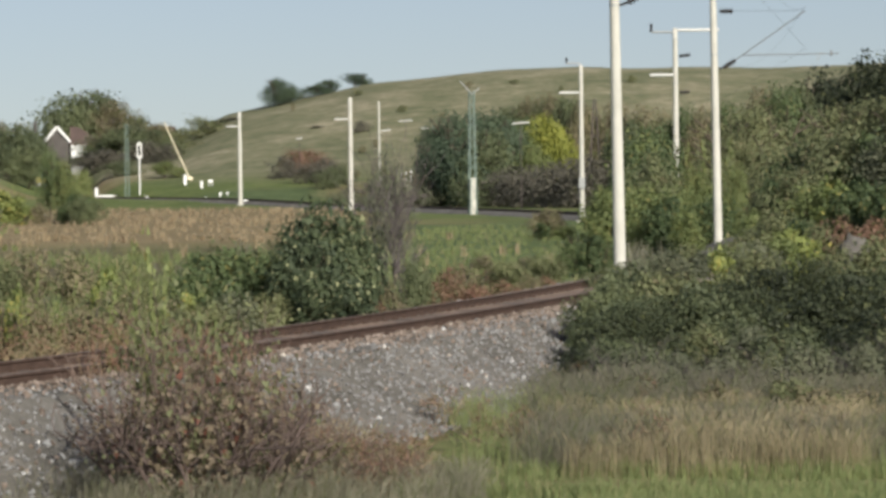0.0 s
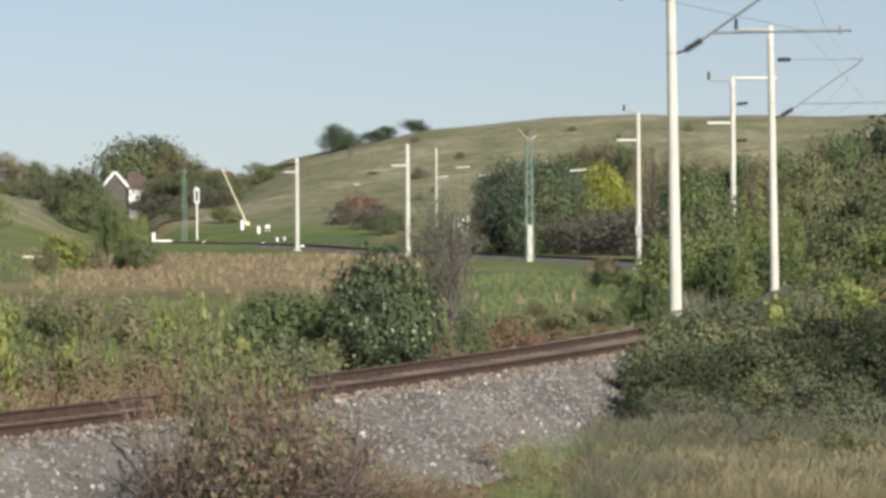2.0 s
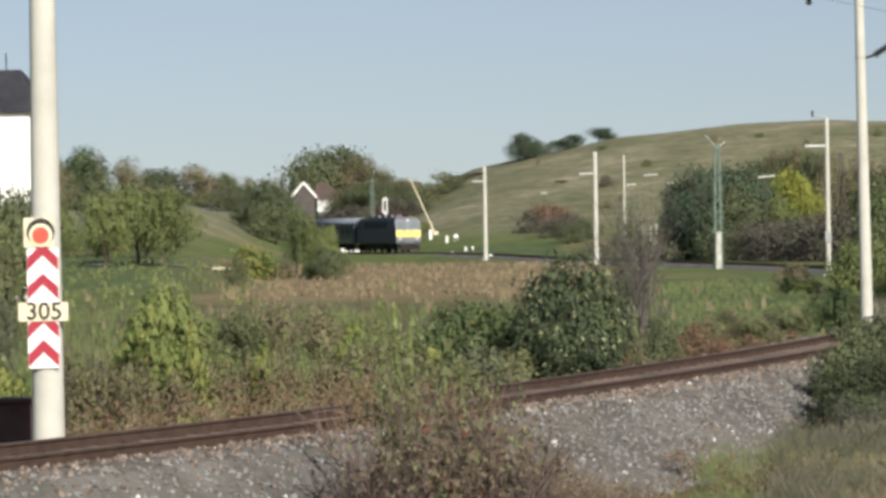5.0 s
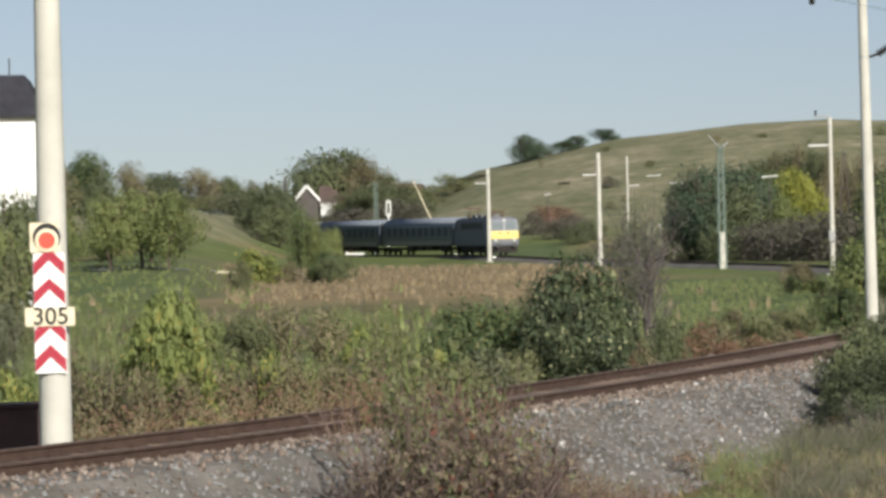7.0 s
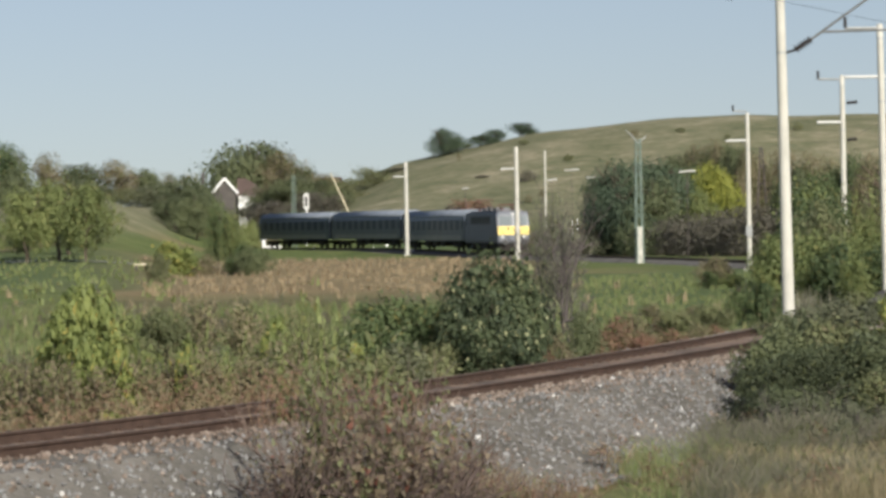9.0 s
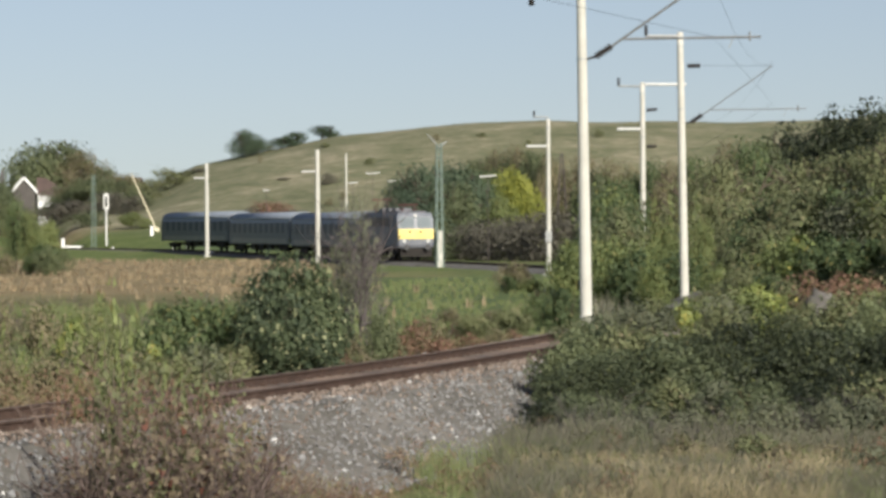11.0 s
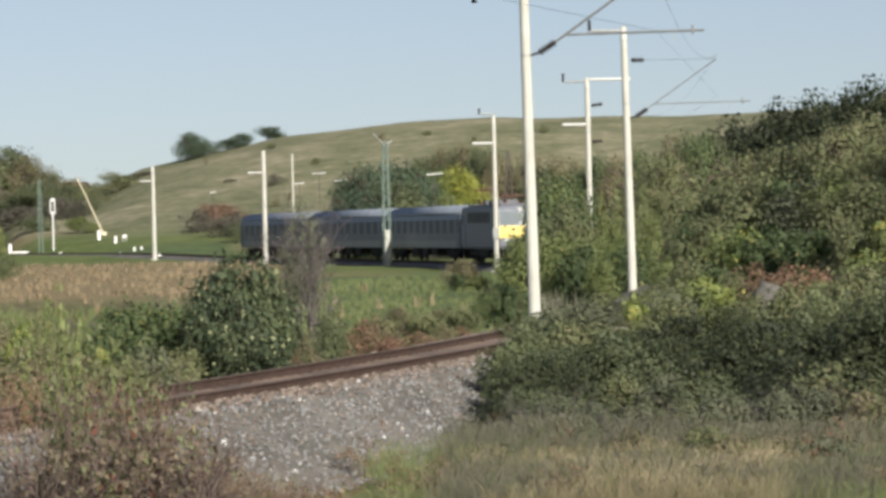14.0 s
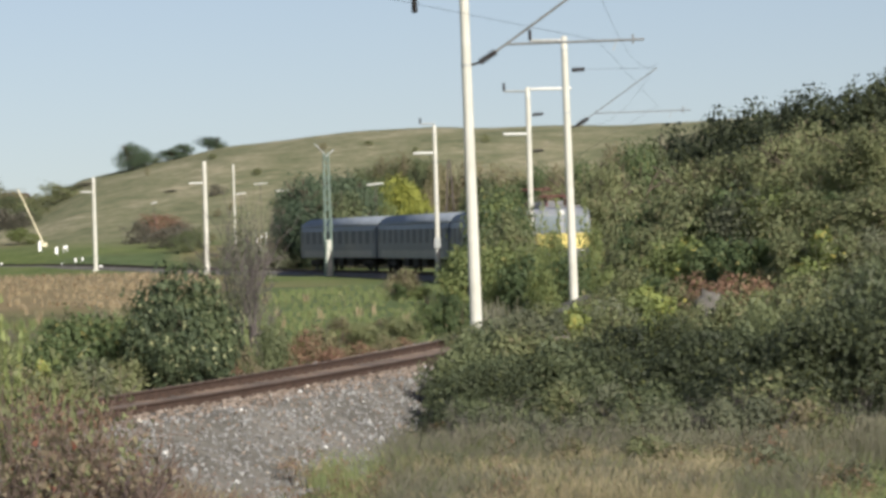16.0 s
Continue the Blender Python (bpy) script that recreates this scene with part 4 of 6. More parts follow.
PLANTS = """
bush_olive 63.1 447 0.84 0.94; bush_olive 46.1 500 0.85 1.54; bush_brown 79.3 448 1.1 1.8; bush_brown 24.4 435 0.71 1.17; bush_brown 77.5 492 1.21 1.56; bush_olive 148.8 420 1.13 1.28; bush_olive 58.7 474 1.05 1.55; bush_olive 92.3 427 0.75 1.85
bush_brown 108.9 428 1.3 1.36; bush_brown 51.4 445 1.31 1.03; bush_olive 85.4 442 0.95 1.54; bush_brown 81.5 432 0.81 1.43; bush_olive 123.5 488 1.34 1.44; bush_brown 45.7 416 0.94 1.17; bush_brown 47.2 440 1.19 1.32; bush_brown 28 494 1.3 0.93
bush_olive 53.4 416 1.24 1.24; bush_olive 90.5 492 0.8 1.46; bush_brown 69.7 465 0.9 1; bush_olive 103.5 480 1.07 1.05; tree_dark -122 125 5.15 2.57; tree_dark2 -116.5 128 4.96 2.19; tree_light -124.8 110 3.89 1.7; tree_green -133.1 130 5.33 2.67
bush_olive -122.6 100 3.34 1.54; bush_grey -124.4 80 1.95 0.96; tree_green -100.2 520 9.44 8.02; tree_grey -87.3 520 7.83 5.35; tree_dark2 -78.2 530 6.35 8.18; tree_grey -69.4 530 6.95 8.18; tree_dark2 -60.7 540 6.47 5.55; tree_grey -107.5 500 7.33 6
tree_grey -54.4 560 6.42 3.84; tree_grey -48.1 500 9.66 5.14; tree_dark -95.8 330 8.78 4.53; tree_light -85.6 288 6.91 5.68; tree_light -76.9 282 6.62 5.32; tree_dark -93.7 300 4.76 4.11; tree_dark2 -81.7 315 5.08 5.94; tree_light -94.4 280 6.21 4.8
tree_light -107.2 270 5.36 3.7; tree_dark2 -49.7 425 6.88 5.83; tree_dark -45 430 6.98 5.16; tree_dark -52.2 420 4.24 5.04; tree_dark2 -46.7 410 5 5.62; tree_dark2 -33.6 560 15.04 11.52; tree_dark2 -28 570 11.09 12.7; tree_grey -21.7 560 8.53 10.56
tree_dark2 -15.5 560 5.4 4.8; tree_grey -9.2 540 3.32 4.63; tree_grey -22.7 500 4.32 6.86; bush_maroon -13.3 480 2.59 7.41; tree_dark2 -38.5 555 13.44 5.71; bush_maroon -26.1 470 2.74 8.06; bush_dark -19.8 450 2.22 6.17; bush_olive -3.7 480 3.3 5.76
bush_olive 2 490 3.21 6.72; bush_dark 7.5 500 0.65 6; bush_maroon 10.7 500 0.33 4.29; bush_dark -6.9 470 2.94 4.83; tree_light -8.1 440 2.23 3.77; bush_light -4.2 438 1.34 2.7; tree_blue 24 512 4.31 4.44; tree_blue 26.8 514 2.33 3.87
bush_light 30.2 516 0.96 3.18; tree_blue 34.7 516 1.65 3.89; tree_blue 37.6 517 2.19 3.31; tree_blue 45.9 520 2.05 3.93; bush_light 48.2 520 0.53 2.14; tree_grey 94.8 402 9.58 4.13; tree_grey 99.6 398 10.28 4.5; tree_dark 104.4 394 10.25 4.05
tree_grey 109.2 392 9.74 3.36; bush_maroon 47.1 460 1.58 2.37; bush_maroon 34.4 470 0.33 2.09; bush_red 28.7 425 3.4 4.81; bush_red 33.4 430 2.44 4.42; bush_maroon 25.5 420 3.01 4.32; bush_maroon 37.4 415 2.85 4.27; bush_maroon 32.5 410 2.61 4.92
bush_dark 41.3 405 2.67 3.47; bush_dark 37.3 400 2.45 3.43; bush_grey 43.4 330 2.54 4.53; bush_grey 49.1 332 3.34 4.55; bush_grey 54.6 330 3.52 5.09; bush_grey 60.1 330 2.62 5.09; bush_brown 57.9 335 4.39 4.59; bush_brown 64.9 335 3.47 4.59
tree_blue 68.5 345 8.65 4.73; tree_blue 73.3 342 9.81 5.86; tree_blue 78.1 350 10.21 6; tree_blue 83.6 345 9.74 6.51; tree_blue 69.9 335 6.81 5.17; tree_blue 75.5 330 7.29 5.66; tree_dark2 81.9 330 7.27 6.22; tree_blue 88.3 348 9.19 5.37
tree_yellow 97.9 352 9.74 4.83; tree_yellow 101.8 350 8.8 4.2; tree_yellow 104.1 345 7.27 3.55; tree_green 92.3 360 8.97 4.94; tree_light 95.3 340 6.35 4.08; tree_dark 94.9 430 7.16 5.16; tree_dark 101.2 430 7.54 5.9; tree_dark 107.6 430 6.93 5.9
tree_dark2 89.3 430 6.17 5.16; bush_maroon 84.8 318 3.54 4.91; bush_maroon 90.4 315 4.03 4.86; bush_maroon 95.1 312 4.29 5.35; bush_maroon 100.7 308 4.49 5.28; bush_maroon 105.5 304 4.65 5.21; bush_maroon 111 300 4.85 5.14; bush_maroon 116.6 300 4.55 5.14
bush_maroon 121.4 300 4.75 5.14; bush_dark 78.4 318 3.27 4.36; tree_grey 112.3 400 8.48 5.49; tree_grey 118.7 390 9.96 5.35; tree_grey 125.1 380 9.92 5.86; tree_dark 121.9 370 9.62 5.71; tree_grey 130.8 370 9.9 5.07; tree_green 138.1 360 9.93 5.55
tree_grey 144.5 350 9.55 4.8; tree_green 151 330 9.8 5.09; tree_dark 97.9 400 9.45 5.49; tree_dark2 104.3 400 9.67 5.49; bush_light 116 150 2.8 2.31; bush_green2 121.9 156 4.52 2.94; bush_light 126 160 5.19 3.29; bush_green 130 152 4.78 2.87
bush_olive 129.9 150 4.23 2.31; bush_light 137.8 146 2.84 2; bush_light 143.4 142 2.56 2.19; bush_green2 147.4 140 2.21 2.64; bush_light 124.9 130 3.07 2.23; bush_light 130.6 126 2.83 2.38; bush_green 133.8 124 2.62 2.13; bush_light 139 122 1.98 1.46
bush_light 157.1 120 1.97 1.65; tree_green 128.4 166 5.4 2.85; bush_olive 128.2 140 3.71 1.92; tree_olive 156 212 7.61 4.36; tree_olive 161.7 220 8.02 4.53; tree_green 166.6 225 8.68 4.24; tree_olive 152.7 215 7.16 4.05; tree_dark 170.7 240 9.48 4.11
tree_grey 160.9 260 9.22 4.46; tree_olive 151 190 6.11 2.93; tree_olive 158.3 190 5.75 3.91; tree_deep 178.9 262 10.36 6.74; tree_deep 187.1 258 10.31 6.63; tree_deep 195.4 256 10.21 6.58; tree_deep 204.4 252 9.86 6.91; tree_deep 212.7 250 9.44 6.43
tree_deep 221.8 245 9.06 6.72; tree_deep 230.9 240 8.75 6.58; tree_deep 240.9 240 8.91 6.99; tree_deep 251.7 240 9.14 6.99; tree_olive 181.2 225 7.13 5.79; tree_olive 189.4 222 6.99 5.71; tree_olive 200.1 220 6.18 5.28; tree_olive 209.2 215 6.13 5.53
tree_olive 218.2 210 4.84 5.4; tree_olive 228.1 205 4.54 5.27; tree_olive 238.1 200 4.63 5.49; tree_deep 201.8 235 7.81 5.64; tree_olive 216.7 228 6.6 5.47; tree_olive 167.2 175 5.23 3.9; bush_green 170.5 170 5.45 4.37; bush_olive 178.7 168 5.57 4.32
bush_olive 185.2 166 5.44 4.27; bush_green 192.6 165 4.83 4.24; bush_grey 199.9 163 4.13 4.19; bush_light 207.3 162 3.83 4.44; bush_olive 214.7 160 3.57 4.11; bush_green 222.1 160 3.13 4.11; bush_olive 229.5 158 2.79 4.06; bush_olive 237.7 156 2.92 4.01
bush_brown 247.7 155 2.8 4.25; bush_gold 163.8 150 3.31 2.57; bush_olive 165.5 148 3.68 2.79; bush_green 164.6 146 3.43 3; bush_olive 170.3 145 3.53 3.23; bush_light 176 142 3.15 2.92; bush_gold 182.5 140 3.24 2.88; bush_green2 189 138 3.06 2.84
bush_green 196.4 135 2.93 3.01; bush_green 203.8 134 2.72 2.76; bush_olive 211.2 132 2.71 2.72; bush_gold 218.6 130 2.77 2.67; bush_olive 226.8 130 2.62 2.67; bush_grey 235.9 130 2.49 2.9; bush_light 152 112 0.5 1.54; bush_gold 166.8 104 1.62 1.78
bush_gold 174.9 100 1.34 1.54; bush_gold 202.7 86 1.34 1.33; bush_olive 182.2 87 1.34 1.04; bush_gold 192.8 86 1 1.03; bush_gold 214.2 94 1.47 1.61; bush_olive 161.9 110 1.63 1.89; bush_olive 165.3 108 2.02 2.22; bush_green 171.8 106 1.94 2.18
bush_olive 176.6 104 1.6 1.96; bush_rust 184 104 1.93 1.96; bush_rust 191.4 103 1.93 2.12; bush_rust 199.5 101 1.86 1.9; bush_light 203.5 98 1.51 1.68; bush_olive 212.6 98 1.82 2.18; bush_olive 222.5 96 1.96 2.14; bush_dark 234.2 90 2.29 2.16
stalk 146.5 43.5 0.67 0.81; bush_brown 121 50.4 0.45 0.88; stalk 228.9 41.5 0.78 0.83; stalk 67.7 54.5 0.74 1.29; stalk 91.8 46.1 0.59 0.77; bush_brown 166.7 48.2 0.61 0.79; stalk 187.5 51.2 0.61 0.94; stalk 140.8 42.2 0.42 0.77
bush_brown 187.4 51.1 0.68 0.71; stalk 205.5 48.6 0.84 1.15; stalk 148.9 51 0.49 0.84; stalk 128.5 48.5 0.49 0.87; stalk 219.2 51.5 0.82 1.29; bush_brown 171.4 42.6 0.59 1.15; bush_grey 224.9 53 0.63 1.08; stalk 197.5 45.5 0.78 0.82
stalk 127.5 49.4 0.81 0.82; thorn 168.1 52.9 0.71 1.26; bush_olive 123.6 50.6 0.66 1.1; bush_brown 146.8 48.6 0.78 0.86; stalk 205.5 45.2 0.53 1.18; stalk 108.5 54.9 0.68 0.85; bush_brown 229 52.2 0.74 0.85; bush_grey 202.3 48.6 0.49 1
bush_grey 199.3 46.7 0.69 1.17; thorn 221.2 52.1 0.46 1.07; stalk 107.8 42.8 0.4 1.1; stalk 222.1 42.8 0.67 1.22; bush_brown 175.1 46.4 0.77 1.19; stalk 73.4 53.7 0.81 1.07; thorn 89.6 44.9 0.58 0.96; stalk 191.6 43 0.42 1.03
bush_brown 189.4 48 0.65 1.26; bush_brown 223.1 43.3 0.55 0.94; bush_olive 168.2 47.1 0.82 1.05; bush_olive 221.6 50.8 0.84 0.99; stalk 189.1 52 0.48 0.86; thorn 206.1 52.8 0.52 1.08; stalk 154.3 54.1 0.53 0.83; stalk 129.6 43.3 0.62 0.99
stalk 130.2 42 0.57 1.27; stalk 126.9 41.9 0.85 1.2; bush_grey 135.6 50 0.83 0.76; stalk 68.9 49.6 0.7 1.29; stalk 80.4 45.8 0.45 1.21; bush_grey 136.3 51.5 0.7 1.14; bush_olive 176.7 50.3 0.43 1.28; stalk 124.4 46.4 0.65 0.88
stalk 108.1 41.8 0.39 0.87; stalk 107.1 52.9 0.34 1.22; thorn 175.6 42.7 0.8 0.96; bush_brown 162.1 51.4 0.56 1.06; thorn 124.6 49.2 0.49 1.01; stalk 92.1 43.5 0.77 0.75; bush_grey 177.1 45.7 0.47 0.94; bush_brown 116.7 41.9 0.4 0.71
bush_brown 161.6 50.1 0.4 1.19; stalk 116.8 42.8 0.51 1.21; bush_grey 231.6 42.8 0.63 0.99; bush_gold -48.5 63.3 1.6 0.72; bush_gold -26.8 62.7 1.66 0.6; weed -49 62.7 1.45 0.71; weed -23.4 57.2 1.52 0.84; weed -39.4 56.5 1.39 0.77
bush_brown -26.3 62.6 1.24 0.61; bush_olive -26.1 63.4 1.25 0.67; bush_olive -13.3 57.1 1.11 0.6; bush_olive -61.4 63.7 1.55 0.7; bush_brown -24 62.7 1.42 0.75; bush_olive -29.9 63.2 1.34 0.81; bush_light -5 61.4 1.04 0.55; bush_gold -9.3 60.6 1.11 0.8
bush_gold -50.6 57 1.67 0.64; bush_olive -23.2 62.4 1.61 0.67; bush_brown -54.3 59.3 1.59 0.51; weed -25.5 60.7 1.49 0.72; bush_brown -5.3 64 1.27 0.64; bush_gold -58.9 63.6 1.38 0.96; bush_brown -45.5 56.3 1.68 0.81; weed -44.1 59 1.31 0.66
weed -30.9 61.4 1.25 0.52; bush_gold -2 61.1 1.41 0.81; bush_olive -4.6 60.2 1.04 0.71; bush_olive -63.4 58.5 1.35 0.61; weed -26.4 61 1.66 0.68; bush_gold -76 55 1.88 0.63; weed -80.2 54.8 1.22 0.61; bush_gold -79.8 54.3 2.21 0.74
bush_gold -68.2 55.6 2.05 0.75; bush_brown -105.9 54.6 2.22 0.76; bush_brown -96 57.5 1.77 0.48; bush_gold -79.5 54.6 1.86 0.76; weed -62.7 57.6 1.47 0.83; bush_brown -86.6 53.2 1.79 0.8; bush_brown -92.7 55.4 1.76 0.78; bush_gold -103.2 55.9 1.44 0.65
stalk -67.9 55.9 2.02 0.6; bush_light 142 150 3.53 1.41; bush_light 153.3 155 3.68 1.2; weed 143.7 150 4.55 1.54; weed 151 152 4.66 1.56; weed 146.9 150 4.03 1.29; weed 139.7 150 4.44 1.29; stalk -28.2 45 1.98 0.69
stalk -20.4 46 1.89 0.71; bush_rust -23.6 46 1.62 0.71; stalk -12.5 46 1.91 0.71; bush_rust -10.3 47 1.55 0.64; stalk -3.9 46 1.86 0.71; stalk 4 47 1.85 0.73; bush_rust 2.3 47 1.58 0.56; stalk 11.3 47 1.81 0.64
bush_rust 13.3 48 1.57 0.58; bush_olive 118 78 1.2 1.47; bush_grey 124.5 80 1.39 1.51; bush_grey 131 82 1.53 1.69; bush_olive 138.2 84 1.51 1.73; bush_grey 144.7 82 1.46 1.55; bush_light 151.2 86 1.52 1.77; bush_grey 156.8 84 1.63 1.73
bush_grey 122.4 53 1 1; bush_grey 135.3 52 0.96 1.07; bush_grey 148.1 52 0.92 1.07; bush_olive 161.1 52 0.95 1.07; bush_grey 174 51 1.03 1.14; bush_grey 187 51 1.1 1.14; bush_grey 200 51 1.11 1.22; stalk 80.6 48 0.58 0.74
bush_brown 99.7 47 0.47 0.81; bush_grey 112.5 48 0.63 0.82; stalk 58 44 0.45 0.6; bush_brown 213 51 1.12 1.22; bush_brown -7.9 61 1.35 1.15; bush_olive -15.8 60 1.24 1.13; bush_brown -22.9 59 1.62 1.11; bush_brown -31.5 58 1.39 1.09
weed -17 62 2.32 0.64; weed -7.7 62 1.89 0.64; bush_brown -11.8 60 1.29 1.03; bare 54.5 80 4.16 1.65; bare 58.5 86 3.63 1.54; bare 50.5 82 3.47 1.35; bush_gold -82.7 75 2.29 1.29; bush_light -71.6 78 1.62 1.47
bush_olive -57.4 80 1.47 1.51; bush_brown -44.8 82 1.78 1.41; bush_gold -25.8 76 1.41 1.04; bush_olive -17.9 78 1.45 1.2; bush_brown -35.3 80 1.78 1.23; bush_rust 84.4 90 0.79 0.77; bush_brown 92.5 104 0.68 1.07; bush_brown 81.3 110 0.61 0.94
bush_dark 61.2 72 1.55 0.86; bush_brown 54 70 1.31 0.84; bush_rust 71.6 76 1.3 0.91; bush_rust 68.3 73 1.02 0.75; bush_brown 74.8 78 1.38 1.07; bush_rust 50.7 68 0.91 0.58; bush_rust 79.5 77.5 0.73 0.66; bush_red 77.9 76 0.85 0.65
bush_rust 86 80 0.84 0.82; bush_brown 94 82 0.91 0.84; bush_rust 98.8 83 0.8 0.85; bush_olive 87.6 88 1 1.36; bush_olive 97.3 92 1.01 1.42; bush_gold -81.2 55 3.11 1.23; bush_gold -75.6 56.5 2.94 1.26; bush_gold -86.8 57 2.6 1.07
bush_gold -70.2 57 2.48 0.98; bush_gold -122.6 58 1.65 0.89; bush_gold -118 60 1.26 0.72; bush_gold -48.1 60 1.33 1.13; bush_light -38.5 60 1.26 1.13; bush_brown -30.6 60 1.18 1.03; bush_green2 -23.4 60 1.4 1.03; bush_light -59.1 62 1.21 1.06
bush_light -100.4 62 1.17 1.06; bush_brown -53.1 57 1.5 1.07; bush_brown -64.2 56 1.58 1.06; bush_brown -41.9 58 1.39 1.09; bush_brown -32.4 59 1.3 1.11; bush_brown -75.5 54 1.56 1.02; bush_brown -88.2 54 1.67 1.02; bush_brown -99.3 54 1.82 1.02
weed -17.3 60 2.34 0.62; weed -22.3 60 1.95 0.51; weed -63.5 62 2.06 0.64; weed -44.5 62 1.89 0.53; weed -33.5 62 1.7 0.53; tree_light -36.7 245 4.6 1.7; bush_green2 -33.5 238 2.2 2.6; bush_dark -32 234 1.9 1.8
bush_gold -53 236 2.7 3.6; bush_gold -50 236 2.2 2.6; bush_olive -57 215 2 1.4; bush_brown -43 240 1.6 1.6; bush_brown 99 165 1.6 1.8; bush_brown 101.5 165 1.5 1.6; bush_green 97.5 160 0.9 1.2; bush_light 104 160 0.7 1.2
bush_green 115 106 1.2 1.6; bush_green 112.5 104 1.5 1.5; bush_green2 108 110 1 1.4; bush_light 105.5 112 0.6 1.6; stalk -104 50.5 1 1; stalk -98 51 1.12 1.1; stalk -92 51 1.06 1.1; stalk -86 51.5 1.19 1.2
stalk -80 51.5 1.06 1.2; stalk -74 52 1.19 1.2; stalk -68 52.5 1.12 1.2; stalk -62 53 1.19 1.2; stalk -56 53.5 1.19 1.2; stalk -50 54 1.12 1.2; stalk -44 54.5 1.19 1.2; stalk -38 55 1.12 1.2
stalk -32 55.5 1.12 1.2; stalk -26 56 1.06 1.2; stalk -20 57 1.06 1.2; stalk -13 57.5 1.06 1.2; stalk -6 58.5 1.06 1.2; stalk 1 59.5 1 1.1; stalk 8 60.5 0.7 1; stalk 15 61.5 0.7 1
stalk 22 62.5 0.6 1; stalk 50 66 0.6 0.8; bush_brown -101 52 0.75 1.2; bush_brown -89 52.5 0.75 1.2; bush_brown -77 53 0.8 1.2; bush_brown -65 54 0.8 1.2; bush_brown -53 55 0.8 1.2; bush_brown -41 56 0.8 1.2
bush_brown -29 57 0.75 1.2; bush_rust -15 57.5 0.6 1.2; bush_rust -3 58.5 0.6 1.2; bush_rust 7 59.5 0.6 1.1; bush_gold -59 53 0.59 0.8; bush_gold -47 54 0.52 0.8; bush_gold -71 52.5 0.7 0.8; bush_brown -112 54 0.8 1.2
bush_brown -120 54 0.9 1.4; bush_brown -127 52 0.9 1.4; stalk 55 43.5 0.39 1.1; stalk 64 45 0.42 1.2; bush_round 37 63.5 3 2.1; bush_round 30.5 63 2.4 1.5; bush_round 43.5 63.5 2.4 1.4; bush_round 36 62 1.7 1.6
bush_green2 16 64 2 1.8; bush_green2 8 64 2.15 1.9; bush_green2 1 63 1.7 1.5; bare 53.5 79 4 1.7; bare 56 81 3.7 1.6; bush_grey 12 61.5 1.3 1.2; bush_olive 20 62 1.2 1.2; bush_olive 4 61 1.1 1.1
bush_dark 113 60 1.55 1.3; bush_dark 118 61 1.75 1.5; bush_dark 124 62 1.8 1.6; bush_olive 130 61.5 1.8 1.5; bush_olive 136 62 1.7 1.6; bush_olive 143 62.5 1.5 1.6; bush_dark 119 58.5 1.4 1.4; bush_dark 127 59 1.5 1.4
bush_dark 115.5 55 1 1; bush_dark 118.5 53.6 0.9 1; bush_dark 124 54 1 1.1; bush_olive 146 87 1.15 2; bush_gold 152 88 1.15 2; bush_olive 158 89 1.7 2; bush_light 164 87 1.7 2; bush_gold 170 88 1.7 2
bush_rust 17 50 0.75 1; bush_rust 23 51 0.65 0.9; bush_rust 28 52 0.5 0.8; bush_rust 12 49 0.75 1; thorn_rust 14 49 1 1; thorn_rust 20 50.3 0.9 0.9; thorn_rust 8 48.3 1 1; bush_deep 112.8 55.4 0.93 1.32
bush_dark 117.1 58.3 1.39 1.5; bush_dark 118.9 64 1.39 1.7; twiggy 114.8 51.9 0.95 0.78; twiggy 112.2 53.2 1.05 1.09; bush_deep 122.4 54.5 0.62 1.29; bush_deep 123.2 58 1.43 1.45; bush_olive 125.4 63.3 1 1.32; twiggy 119.6 51.5 0.82 0.8
twiggy 123.4 53.6 0.77 1.1; bush_deep 127.4 54.5 0.83 1.08; bush_deep 132.8 58.6 1.4 1.22; bush_deep 131.6 62.9 1.37 1.5; twiggy 129.5 53.5 1.08 0.73; twiggy 126.8 52.6 1.11 0.74; bush_deep 134.6 54.5 1.01 1.19; bush_deep 136.6 59.3 1.53 1.78
bush_deep 142 62 1.6 1.48; bush_olive 136 70.2 1.21 1.72; twiggy 137.2 50.8 0.8 1.03; twiggy 137.1 51.7 0.83 0.87; bush_olive 142.6 55 1.2 1.23; bush_dark 143.4 58.4 1.72 1.78; bush_dark 147.8 64 1.16 1.33; twiggy 140.8 52.4 0.77 1.09
twiggy 142 53.6 0.73 0.89; bush_dark 148.4 55.3 0.98 1.17; bush_dark 152.2 57.7 1.37 1.41; bush_deep 154.5 64.4 1.47 1.57; bush_gold 150 69.5 1.84 1.38; twiggy 147.3 51.4 0.92 0.7; twiggy 146.2 52.2 0.77 0.97; bush_grey 157.9 54.3 1.28 1.37
bush_deep 158.8 58.2 1.7 1.19; bush_deep 161.5 63.8 1.78 1.69; bush_olive 157 69 1.78 1.58; twiggy 156.7 50.7 0.89 0.7; twiggy 154.5 53.1 0.73 0.82; bush_olive 163.8 53.7 1.15 1.51; bush_deep 165.9 59.2 1.37 1.68; bush_dark 169.4 63.9 1.33 1.73
twiggy 163.8 51.8 0.79 0.93; twiggy 160.2 50.7 1.07 1.03; bush_dark 169.4 53.5 1.27 1.25; bush_deep 174.2 57.7 1.57 1.74; bush_deep 175.7 63.9 2 1.45; twiggy 172.2 52.4 0.96 0.75; twiggy 171.6 51.1 0.94 0.75; bush_grey 177.5 55.1 0.81 1.16
